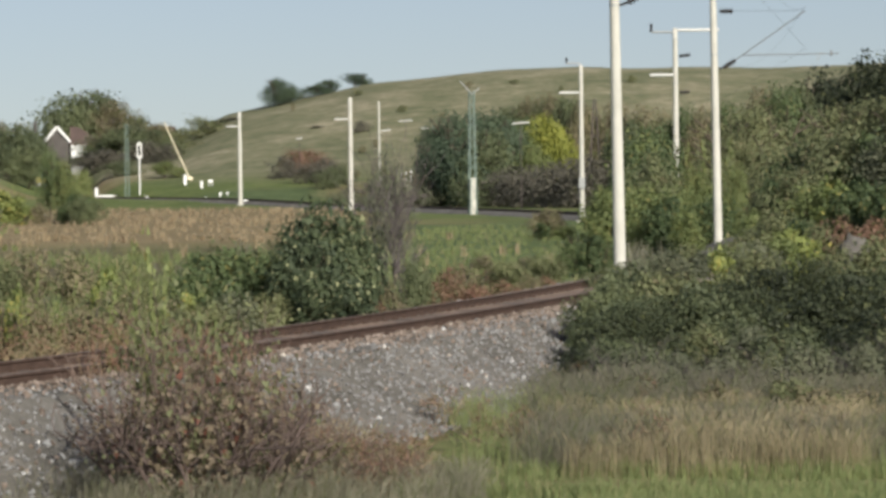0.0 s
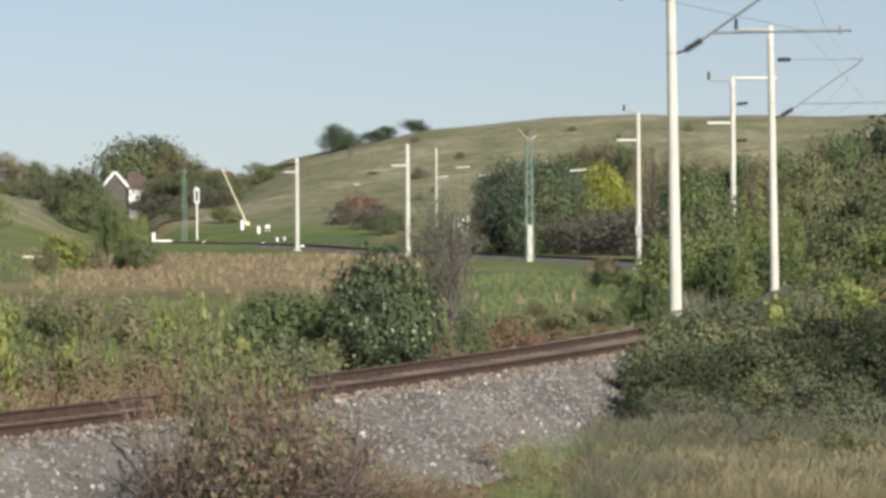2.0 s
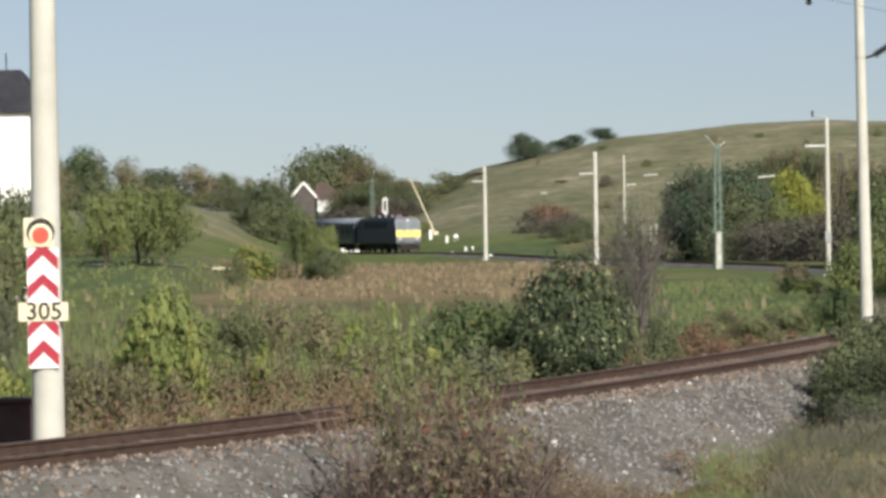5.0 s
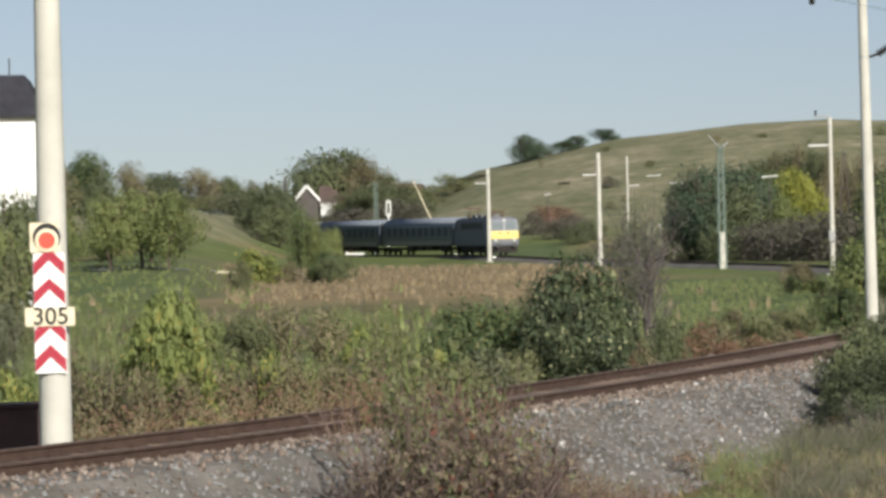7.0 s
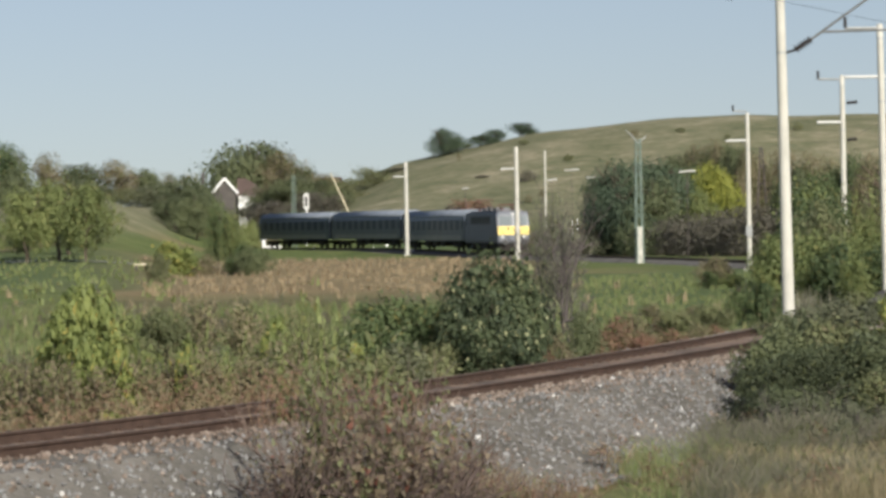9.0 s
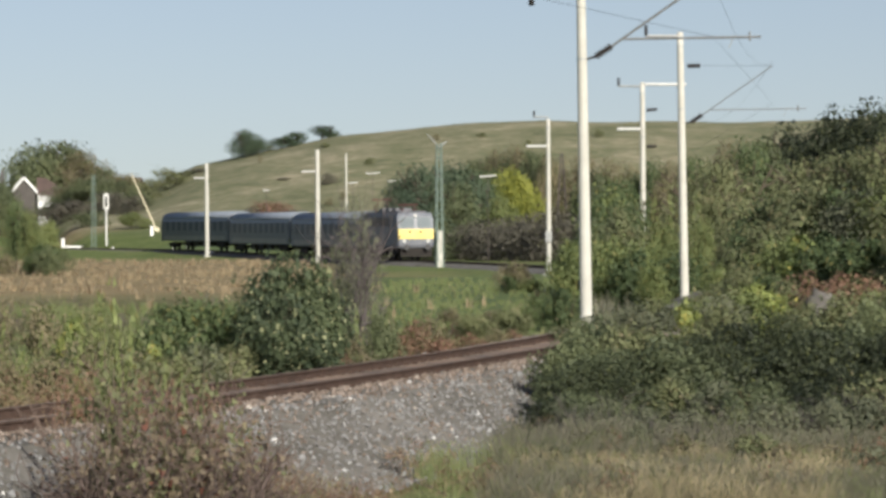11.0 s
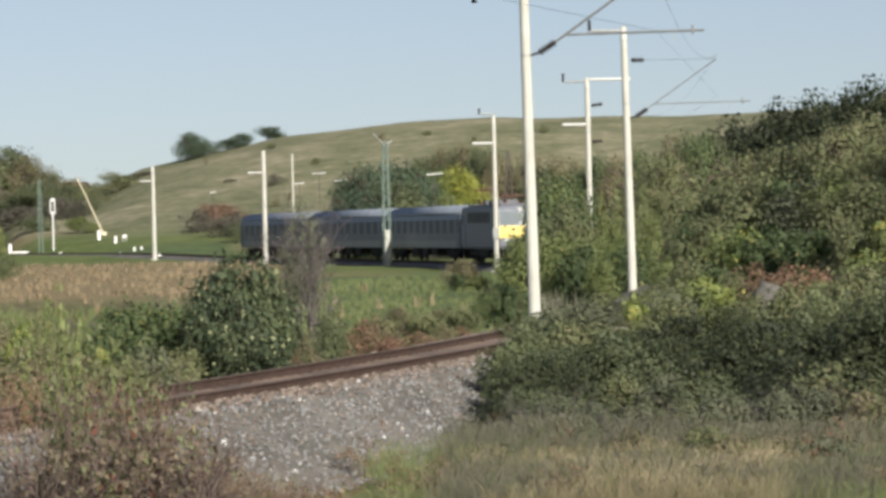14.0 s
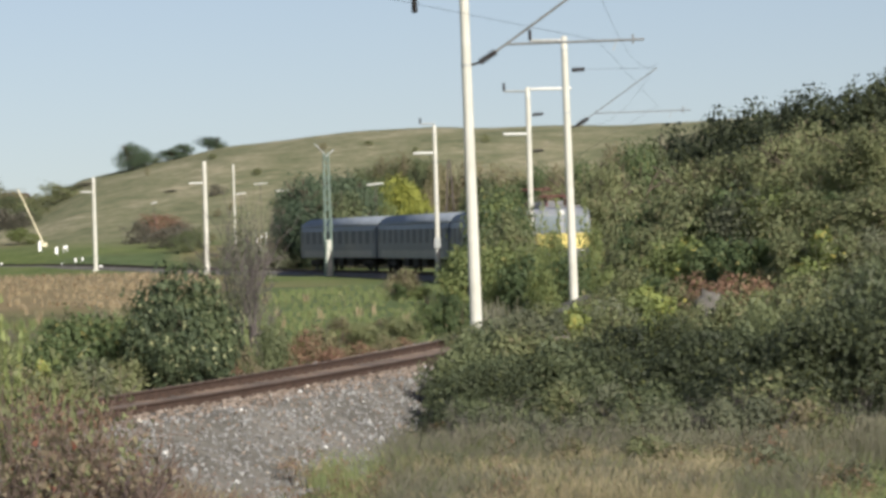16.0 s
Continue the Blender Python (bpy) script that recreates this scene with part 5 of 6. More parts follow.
bush_deep 181.9 57.7 1.73 1.5; bush_deep 182.8 62.5 1.59 1.64; bush_olive 178 70.9 1.31 1.52; twiggy 174.6 51 0.7 0.78; twiggy 175.3 52.4 0.96 1.03; bush_deep 185.8 55.3 1.21 1.4; bush_deep 187.5 58 1.97 1.64; bush_deep 187 61.7 1.67 1.6
twiggy 184.4 50.8 0.88 0.85; twiggy 183 52.4 0.94 0.92; bush_deep 189.2 54.6 1.08 1.59; bush_dark 195.7 59.3 1.92 1.33; bush_dark 196.9 63.1 1.71 1.58; bush_olive 192 70.4 2.03 1.74; twiggy 188.5 51.3 1.08 1.05; twiggy 190.9 51.3 1.05 0.72
bush_grey 196.1 54.8 0.97 1.36; bush_deep 200.7 58.4 1.79 1.62; bush_dark 202.6 62 2.18 1.31; twiggy 196.8 51.9 1.14 0.87; twiggy 199.3 52 1.11 0.99; bush_olive 205.8 54.2 1.36 1.56; bush_deep 208.1 57.9 1.88 1.47; bush_dark 208.4 62.3 1.59 1.63
twiggy 205.3 53.1 1.04 0.83; twiggy 202.4 52.5 0.76 0.74; bush_deep 212.1 54.1 1.35 1.05; bush_deep 216 58 1.96 1.17; bush_dark 215.1 63.7 1.91 1.6; bush_olive 213 70.6 2.35 1.78; twiggy 211.2 52.8 0.9 0.9; twiggy 211.3 54.1 0.98 0.76
bush_dark 217.7 54.8 1.55 1.17; bush_deep 223.2 59.4 2.37 1.4; bush_dark 223.2 63.4 1.87 1.78; bush_grey 220 71.4 2.02 1.35; twiggy 217 53.7 0.78 1.01; twiggy 220.8 50.8 0.9 1.01; bush_deep 224.2 54.7 1.44 1.46; bush_deep 230.4 59.2 2.22 1.33
bush_deep 232.6 63.1 2.23 1.74; twiggy 226.9 50.9 1.02 0.88; twiggy 225.4 51.7 0.91 1.05; bush_olive 234.6 54.4 1.41 1.52; bush_deep 235 58.8 2.06 1.68; bush_dark 236.4 63.1 2.68 1.63; bush_grey 234 69 2.5 1.67; twiggy 230.6 52.1 1 0.88
twiggy 231.9 53.7 1.03 0.76; bush_deep 239 53.5 1.17 1.07; bush_deep 244.8 59.5 2.32 1.38; bush_deep 246.2 61.9 2.26 1.31; bush_grey 241 70.2 1.94 1.44; twiggy 239.4 53.9 1.14 1; twiggy 242.9 53.3 0.83 0.87; bush_deep 246.1 54.8 1.48 1.41
bush_deep 248.9 59.5 1.77 1.79; bush_dark 253.2 61.5 2.14 1.45; twiggy 248 52.2 1.02 1.09; twiggy 244.6 52.6 1 0.95; bush_dark 255.2 54.3 1.24 1.55; bush_deep 255.6 59.1 1.72 1.66; bush_olive 259.5 62.9 2.09 1.88; twiggy 256.5 52.5 0.89 0.79
twiggy 253.7 54 0.94 0.94; bush_deep 116 57.5 1.3 1.3; bush_deep 114 56.6 0.95 1; bush_deep 131 56.2 1.3 1.2; bush_deep 216 55 2.3 1.9; bush_deep 226 54.6 2.4 1.9; bush_deep 237 54.5 2.3 1.9; bush_deep 196 55 1.5 1.3
thorn -16 38.2 1.4375 1.575; thorn -4 37.9 1.8125 1.575; thorn 9 38.1 1.75 1.575; thorn 21 38.3 1.4375 1.47; thorn_green -10 38.8 2.4 1.5; thorn_green 2 39 2.55 1.4; thorn_green 14 38.8 2.175 1.5; thorn_green -18 39 1.95 1.3
thorn_green 24 39 1.425 1.2; thorn_rust -16 39.6 1.56 1.14; thorn_rust -3 39.8 1.8 1.235; thorn_rust 12 40 1.68 1.14; thorn_rust 20 40.5 1.56 1.14; thorn_rust 28 40.3 1.08 1.045; thorn_rust 35 40.5 0.84 1.045; thorn_rust 42 40.8 0.72 0.95
thorn_rust 24 42 1.26 0.95; weed -13 39.7 2.9 0.8; weed -9.5 39.9 2.5 0.7; weed 6 39.4 2.1 0.6; weed -17 39.6 2.3 0.7; weed 0 39.8 2.2 0.6; stalk 4 39.2 2 0.7; stalk 9 39.4 1.8 0.7
stalk -3 39 1.7 0.8; stalk 15 39.3 1.5 0.7; stalk -9 39.2 1.8 0.7; stalk 49.6 38.5 0.52 0.78; thorn_rust 52.1 41 0.73 0.93; stalk 31.9 39 0.48 0.81; stalk 34 40.2 0.65 0.8; bush_brown 42.6 41.3 0.57 0.77
thorn_rust 51.7 40.9 0.66 0.82; thorn_rust 41.5 39.9 0.47 0.83; thorn_rust 50.4 40.6 0.64 0.84; stalk 27.8 41.3 0.62 0.94; thorn_rust 29.8 40.4 0.44 1.01; bush_brown 56.4 40.8 0.48 0.79; stalk 61.2 39.6 0.67 0.81; stalk 56.5 38.7 0.62 0.88
stalk 36.5 40.8 0.43 0.92; thorn_rust 38.1 41.3 0.44 0.96; bush_brown 56.8 40.3 0.58 0.76; thorn_rust 48.4 38.5 0.68 0.84; thorn_rust 56.4 39.1 0.67 0.71; thorn_rust 44.4 40.3 0.56 0.71; thorn_rust 58.7 40.1 0.4 0.77; bush_brown 38.4 39.7 0.68 0.83
stalk 38.6 41.1 0.55 0.7; stalk 36.8 40.5 0.51 0.86; bush_brown 31.1 40.4 0.55 1.07; stalk 24.7 39.6 0.44 0.9; thorn_rust 44.6 39.8 0.64 0.76; tree_olive -37.5 500 3.2 5.5; tree_olive -33.5 498 2.3 5; tree_dark -30 500 2 5
tree_dark -26 498 3 5; tree_dark -22 496 4.5 5; tree_dark -18 492 4.5 5; tree_olive -41 500 5 5; bush_maroon -28 470 2.6 4; bush_maroon -32 468 2.6 4; bush_maroon -23.5 470 2.8 4; bush_maroon -12 470 3 4
bush_maroon -8 466 2.6 4; bush_maroon -36 466 3.2 4; tree_light -31.5 300 4 2.4; tree_light -33.5 262 3.2 2.2; tree_green -40.4 250 5.1 2; bush_olive -112 516 2.6 7.5; bush_grey -107 521 3.1 7.5; bush_dark -102 519 3.6 7.5
bush_olive -97 517 4.1 7.5; bush_grey -92 522 2.6 7.5; bush_dark -87 520 3.1 7.5; bush_olive -82 518 3.6 7.5; bush_grey -77 516 4.1 7.5; bush_dark -72 521 2.6 7.5; bush_olive -67 519 3.1 7.5; bush_grey -62 517 3.6 7.5
bush_dark -57 522 4.1 7.5; bush_olive -52 520 2.6 7.5; bush_grey -47 518 3.1 7.5; bush_dark -42 516 3.6 7.5; bush_olive -37 521 4.1 7.5; bush_grey -32 519 2.6 7.5; bush_dark -27 517 3.1 7.5; bush_olive -22 522 3.6 7.5
bush_grey -17 520 4.1 7.5; bush_dark -12 518 2.6 7.5; bush_dark -30.5 240 2 2.6; bush_green -34.5 236 1.6 2
"""


def join_scrub(name, label, rows):
    """Far bushes that nobody could count, as one object."""
    verts, faces, slots, mats, base = [], [], [], [], 0
    for key, side, dist, height, width in rows:
        leaves = next(c for c in KINDS[key][0].children if c.name.startswith("foliage"))
        me = leaves.data
        co = np.empty(len(me.vertices) * 3, np.float32)
        me.vertices.foreach_get("co", co)
        co = co.reshape(-1, 9)[::2 if dist > 290 else 1].reshape(-1, 3) * (width, width, height)  # far ones need fewer leaves
        a = (side * 37 + dist * 91) % 6.28
        x, y = at(side, dist)
        verts.append(np.c_[co[:, 0] * math.cos(a) - co[:, 1] * math.sin(a) + x, co[:, 0] * math.sin(a) + co[:, 1] * math.cos(a) + y, co[:, 2] + gz(x, y) - 0.04 * height])
        tri = np.arange(len(co), dtype=np.int32)
        faces.append(tri.reshape(-1, 3) + base)
        base += len(co)
        if me.materials[0] not in mats:
            mats.append(me.materials[0])
        slots.append(np.full(len(tri) // 3, mats.index(me.materials[0]), np.int32))
    ob = arrays(name, np.concatenate(verts), np.concatenate(faces), mats[0], None, label)
    for m in mats[1:]:
        ob.data.materials.append(m)
    ob.data.polygons.foreach_set("material_index", np.concatenate(slots))
    tagged(ob, category="scrub", kind="stuff")


scrub, thicket = [], []
for row in PLANTS.replace("\n", ";").split(";"):
    if row.strip():
        k, *v = row.split()
        v = [float(q) for q in v]
        if k.startswith("bush") and v[1] > 290:
            scrub.append((k, *v))
        elif k.startswith("bush") and v[1] > 118 and v[0] > 110:
            thicket.append((k, *v))
        else:
            set_out(k, *v)
join_scrub("hillside_scrub", "low olive, brown and reddish scrub at the foot of the hill", scrub)
join_scrub("slope_thicket", "tangled green and grey-brown thicket on the wooded slope", thicket)
for top, first in KINDS.values():  # kinds that stand in the joined scrub alone
    if first is None:
        for ob in (*top.children, top):
            bpy.data.objects.remove(ob)


def grass(name, label, material, n, area, height, width, seed, keep=None, bend=0.35, tuft=7):
    """A stand of grass in tufts over an area given by bearings and distances: one object of many blades."""
    r = np.random.RandomState(seed)
    s0, s1, d0, d1 = area
    m = n // tuft
    d = np.sqrt(r.uniform(d0**2, d1**2, m))
    s = r.uniform(s0, s1, m)
    x, y = np.repeat(s * d / 1000, tuft), np.repeat(d, tuft)
    x, y = x + r.normal(0, height * 0.18, len(x)), y + r.normal(0, height * 0.18, len(x))
    ok = np.abs(off_track(x, y)) > 3.4
    patch = waves(x, y, 9, seed + 1) + waves(x, y, 2.5, seed + 2) * 0.6
    ok &= patch > (-0.15 if keep is None else keep)
    x, y = x[ok], y[ok]
    k = len(x)
    z = ground_z(x, y) - 0.02
    h = height * r.uniform(0.5, 1.25, k) * (1 + 0.35 * patch[ok])
    a = r.uniform(0, 6.28, k)
    lean = h * r.uniform(0, bend, k)
    w = width * r.uniform(0.6, 1.3, k)
    cx, cy, lx, ly = np.cos(a) * w / 2, np.sin(a) * w / 2, -np.sin(a) * lean, np.cos(a) * lean
    p0 = np.stack([x - cx, y - cy, z], -1)
    p1 = np.stack([x + cx, y + cy, z], -1)
    p2 = np.stack([x + cx * 0.7 + lx * 0.35, y + cy * 0.7 + ly * 0.35, z + h * 0.6], -1)
    p3 = np.stack([x - cx * 0.7 + lx * 0.35, y - cy * 0.7 + ly * 0.35, z + h * 0.6], -1)
    p4 = np.stack([x + lx + cx * 0.15, y + ly + cy * 0.15, z + h * 0.97], -1)
    p5 = np.stack([x + lx - cx * 0.15, y + ly - cy * 0.15, z + h], -1)
    v = np.stack([p0, p1, p2, p3, p4, p5], 1).reshape(-1, 3)
    f = (np.array([(0, 1, 2, 3), (3, 2, 4, 5)])[None] + 6 * np.arange(k)[:, None, None]).reshape(-1, 4)
    tagged(arrays(name, v, f, material, None, label), category="grass", kind="stuff")


grass("dry_grass", "tall straw-coloured dry grass beside the ballast", BLADE_DRY, 40000, (26, 190, 40.5, 49), 0.44, 0.0075, 61, 0.1, 0.45, 12)
grass("grey_grass", "tall greyish seeding grass before the bushes", BLADE_GREY, 64000, (92, 245, 41, 56), 0.48, 0.0065, 62, -0.12, 0.5, 12)
grass("olive_grass", "fine olive grass mixed among the dry stalks", BLADE_GREEN, 18000, (70, 240, 40, 55), 0.36, 0.009, 73, 0.05, 0.5, 12)
grass("green_grass", "short bright green grass at the foot of the bank", BLADE_GREEN, 36000, (58, 240, 33, 41.5), 0.2, 0.011, 63, -0.1, 0.6, 10)
grass("verge_grass", "thin dry grass along the ballast", BLADE_GREY, 18000, (-60, 80, 33, 41), 0.34, 0.008, 64, 0.0, 0.6, 10)
grass("meadow_grass", "green meadow grass between the tracks", BLADE_GREEN, 26000, (40, 125, 78, 200), 0.2, 0.03, 65, -0.25, tuft=10)
grass("straw_grass", "band of tall straw-coloured grass in the meadow", BLADE_TAN, 26000, (-62, 45, 165, 330), 0.3, 0.05, 66, 0.05, 0.9, tuft=16)
grass("weedy_grass", "mixed green and brown weeds behind the track", BLADE_GREEN, 36000, (-135, 60, 52, 135), 0.36, 0.03, 67, -0.15, 0.6, tuft=16)
grass("bank_grass", "tall grey-brown grass at the foot of the hedge", BLADE_GREY, 12000, (115, 245, 48, 52), 0.5, 0.008, 74, 0.1, 0.4, 10)
grass("brown_grass", "brown seeding weeds behind the track", BLADE_GREY, 9000, (-135, 60, 54, 150), 0.45, 0.03, 68, 0.2, 0.6, tuft=16)
grass("tan_grass", "straw-coloured tufts scattered over the meadow", BLADE_TAN, 7000, (-135, 120, 90, 170), 0.4, 0.04, 70, 0.3, 0.6, tuft=18)
grass("lawn_grass", "green tufts over the meadow before the trees", BLADE_GREEN, 12000, (-135, -48, 150, 300), 0.3, 0.09, 72, 0.05, 0.8, tuft=16)
grass("rough_grass", "rough olive grass on the wooded slope", BLADE_GREY, 12000, (120, 250, 85, 160), 0.7, 0.045, 69, -0.2)


# ---- buildings and things beyond the track ----
ROOF = plain("dark_slate_roof", (0.022, 0.022, 0.028), (0.045, 0.045, 0.055), 2, 0.8, 0, 0.5)
TILEROOF = plain("brown_red_roof_tiles", (0.075, 0.055, 0.05), (0.13, 0.095, 0.085), 1.5, 0.9, 0, 0.6)
PLASTER = plain("white_plaster", (0.76, 0.76, 0.74), (0.86, 0.86, 0.84), 0.7, 0.9, 0, 0.2)
# the gable's shaded side is put into this dark colour; the chimney shares it
SHADEWALL = plain("brownish_shaded_wall", (0.07, 0.062, 0.058), (0.12, 0.11, 0.10), 1.0, 0.9, 0, 0.3)
PANE = plain("dark_window_glass", (0.02, 0.025, 0.03), (0.05, 0.055, 0.06), 1.0, 0.1)


def white_house():
    x, y = at(-113.5, 150)
    z = gz(x, y)
    h = root("white_house", "white plastered house with a dark hipped roof above the trees", "house", pose(x, y, 0, 0, 0, 4))
    bm = bmesh.new()
    box(bm, -14, 0, 0, 9, z - 0.5, 7.65)
    part("wall", bm, PLASTER, h)
    bm = bmesh.new()
    low = [(-14.3, -0.3), (0.25, -0.3), (0.25, 9.3), (-14.3, 9.3)]
    a = [bm.verts.new((px, py, 7.65)) for px, py in low]
    b = [bm.verts.new((px, py, 7.8)) for px, py in low]
    t = [bm.verts.new(p) for p in ((-13.0, 1.2, 9.5), (-0.6, 1.2, 9.5), (-0.6, 7.8, 9.5), (-13.0, 7.8, 9.5))]
    for i in range(4):
        j = (i + 1) % 4
        bm.faces.new((a[i], a[j], b[j], b[i]))
        bm.faces.new((b[i], b[j], t[j], t[i]))
    bm.faces.new(t)
    bm.faces.new(a[::-1])
    bmesh.ops.recalc_face_normals(bm, faces=bm.faces)
    part("roof", bm, ROOF, h)
    bm = bmesh.new()
    rod(bm, (-1.3, 3, 9.4), (-1.3, 3, 10.3), 0.03)
    part("rod", bm, DARKSTEEL, h)
    for i in range(3):
        same_window(h, -4.6 - 3.4 * i, -0.02, 4.4)


def same_window(parent, x, y, z):
    bm = bmesh.new()
    box(bm, x - 0.6, x + 0.6, y - 0.06, y, z, z + 1.5, 0.02)
    w = part("window", bm, WHITE, parent)
    bm = bmesh.new()
    box(bm, x - 0.5, x + 0.5, y - 0.075, y - 0.062, z + 0.1, z + 1.4)
    part("pane", bm, PANE, w)
    return w


white_house()


def gabled_house():
    x, y = at(-35.0, 535)
    z = gz(x, y)
    h = root("gabled_house", "house with a brown tiled roof and white gable boards among trees", "house", pose(x, y, 0, 0, 0, 0))
    bm = bmesh.new()
    prism(bm, [(-3.6, z - 0.5), (0.0, z - 0.5), (0.0, 7.4), (-1.7, 9.5), (-3.6, 7.2)], 0, 9)
    part("wall", bm, SHADEWALL, h)
    for a, b in (((-4.2, 7.0), (-1.7, 9.9)), ((-1.7, 9.9), (0.3, 7.6))):
        bm = bmesh.new()
        rod(bm, (a[0], -0.2, a[1]), (b[0], -0.2, b[1]), 0.22, seg=6)
        part("gable_board", bm, WHITE, h, "white gable board")
    bm = bmesh.new()
    prism(bm, [(0.2, 7.2), (4.6, 7.2), (3.2, 8.7), (1.4, 9.9), (0.2, 9.9)], 0.4, 8)
    part("roof", bm, TILEROOF, h)
    bm = bmesh.new()
    box(bm, 0.4, 4.2, 0.1, 7.5, z - 0.5, 7.2)
    part("wing", bm, PLASTER, h, "white plastered wing")
    bm = bmesh.new()
    box(bm, -5.2, -4.8, 2.0, 2.6, 6.5, 10.9, 0.02)
    part("chimney", bm, SHADEWALL, h)
    b2 = root("long_house", "low house with a brown roof far behind the trees", "house", pose(*at(-10.5, 560), 0))
    z2 = gz(*at(-10.5, 560))
    bm = bmesh.new()
    box(bm, -4, 4, 0, 6, z2 - 0.5, 8.0)
    part("wall", bm, PLASTER, b2)
    bm = bmesh.new()
    prism(bm, [(-4.3, 7.9), (4.3, 7.9), (2.8, 10.2), (-2.8, 10.2)], -0.3, 6.3)
    part("roof", bm, TILEROOF, b2)


gabled_house()


def level_crossing():
    """White posts, a raised barrier and small gear beyond the track."""
    for s, d, hgt, w in ((-27.4, 432, 1.75, 0.38), (2.0, 412, 0.8, 0.3), (-33.0, 440, 1.6, 0.2), (-13.4, 404, 0.3, 0.24), (-11.4, 404, 0.3, 0.3), (-7.2, 402, 0.4, 0.2), (0.4, 400, 0.3, 0.22),
                         (3.3, 399, 0.28, 0.2), (7.2, 398, 0.28, 0.22), (9.2, 397, 0.25, 0.2), (57.0, 396, 1.7, 0.16), (58.2, 396, 1.9, 0.16), (59.4, 396, 1.8, 0.16), (60.8, 396, 2.0, 0.16)):
        x, y = at(s, d)
        z = gz(x, y)
        m = root("marker_post", "short white-painted post beside the track", "post", pose(x, y, z), "white posts beside the track")
        bm = bmesh.new()
        box(bm, -w / 2, w / 2, -w / 2, w / 2, -0.2, hgt, 0.03)
        part("shaft", bm, WHITE, m)
        bm = bmesh.new()
        box(bm, -w * 0.6, w * 0.6, -w * 0.6, w * 0.6, hgt, hgt + 0.08, 0.02)
        part("cap", bm, WHITE, m)
    for s, d, w in ((-24.0, 432, 2.4), (4.5, 414, 0.5)):
        x, y = at(s, d)
        z = gz(x, y)
        m = root("guard_rail", "low white guard rail on short posts", "guard rail", pose(x, y, z), "low white guard rails")
        bm = bmesh.new()
        box(bm, -w / 2, w / 2, -0.05, 0.05, 0.45, 0.8, 0.03)
        part("beam", bm, WHITE, m)
        for k in (-0.4, 0.4):
            bm = bmesh.new()
            box(bm, k * w - 0.06, k * w + 0.06, 0.06, 0.16, -0.2, 0.7)
            part("post", bm, GALVANISED, m)
    x, y = at(-2.6, 424)
    z = gz(x, y)
    m = root("crossing_barrier", "raised level-crossing barrier arm, pale yellow, on a white stand", "barrier", pose(x, y, z))
    bm = bmesh.new()
    box(bm, -0.18, 0.18, -0.18, 0.18, -0.2, 1.2, 0.04)
    part("stand", bm, WHITE, m)
    bm = bmesh.new()
    rod(bm, (0.5, 0, 0.8), (-2.4, 0, 7.4), 0.085, 0.06)
    part("arm", bm, CREAM, m)
    bm = bmesh.new()
    box(bm, 0.3, 0.9, -0.15, 0.15, 0.55, 1.0, 0.05)
    part("counterweight", bm, CREAM, m)
    x, y = at(-15.3, 425)
    z = gz(x, y)
    m = root("track_signal", "white signal post with an oval plate", "railway signal", pose(x, y, z))
    bm = bmesh.new()
    rod(bm, (0, 0, -0.2), (0, 0, 4.2), 0.09)
    part("post", bm, WHITE, m)
    bm = bmesh.new()
    box(bm, -0.32, 0.32, -0.12, 0.02, 4.1, 6.1, 0.12)
    part("plate", bm, PALETUBE, m)
    bm = bmesh.new()
    box(bm, -0.14, 0.14, -0.15, -0.121, 4.5, 5.7, 0.02)
    part("lamp_slot", bm, BLACK, m)
    x, y = at(14.2, 364)
    z = gz(x, y)
    m = root("kilometre_stone", "small white stone beside the foot of a mast", "marker stone", pose(x, y, z))
    bm = bmesh.new()
    box(bm, -0.2, 0.2, -0.15, 0.15, -0.2, 0.45, 0.06)
    part("block", bm, WHITE, m)
    for s, d in ((-45, 250), (-61, 262)):
        x, y = at(s, d)
        z = gz(x, y)
        m = root("garden_bench", "pale low bench in the meadow", "bench", pose(x, y, z))
        bm = bmesh.new()
        box(bm, -0.8, 0.8, -0.2, 0.2, 0.4, 0.5, 0.02)
        part("seat", bm, CREAM, m)
        for k in (-0.6, 0.6):
            bm = bmesh.new()
            box(bm, k - 0.06, k + 0.06, -0.18, 0.18, -0.2, 0.4)
            part("leg", bm, TWIG, m)


level_crossing()


def road():
    """A narrow pale road that leads over the meadow to the crossing."""
    v, f = [], []
    bearings = np.linspace(-150, -34, 80)
    for k, b in enumerate(bearings):
        d = 286
        for w in (0.0, 3.6):
            x, y = at(b, d + w)
            v.append((x, y, gz(x, y) + 0.06))
        if k:
            f.append((2 * k - 2, 2 * k, 2 * k + 1, 2 * k - 1))
    tagged(arrays("road", v, f, PALEROAD, None, "narrow pale dusty road across the meadow"), category="road", kind="structure")


PALEROAD = plain("pale_dusty_road", (0.34, 0.33, 0.30), (0.46, 0.45, 0.41), 0.5, 0.95, 0, 0.3, False, 6.0)
road()


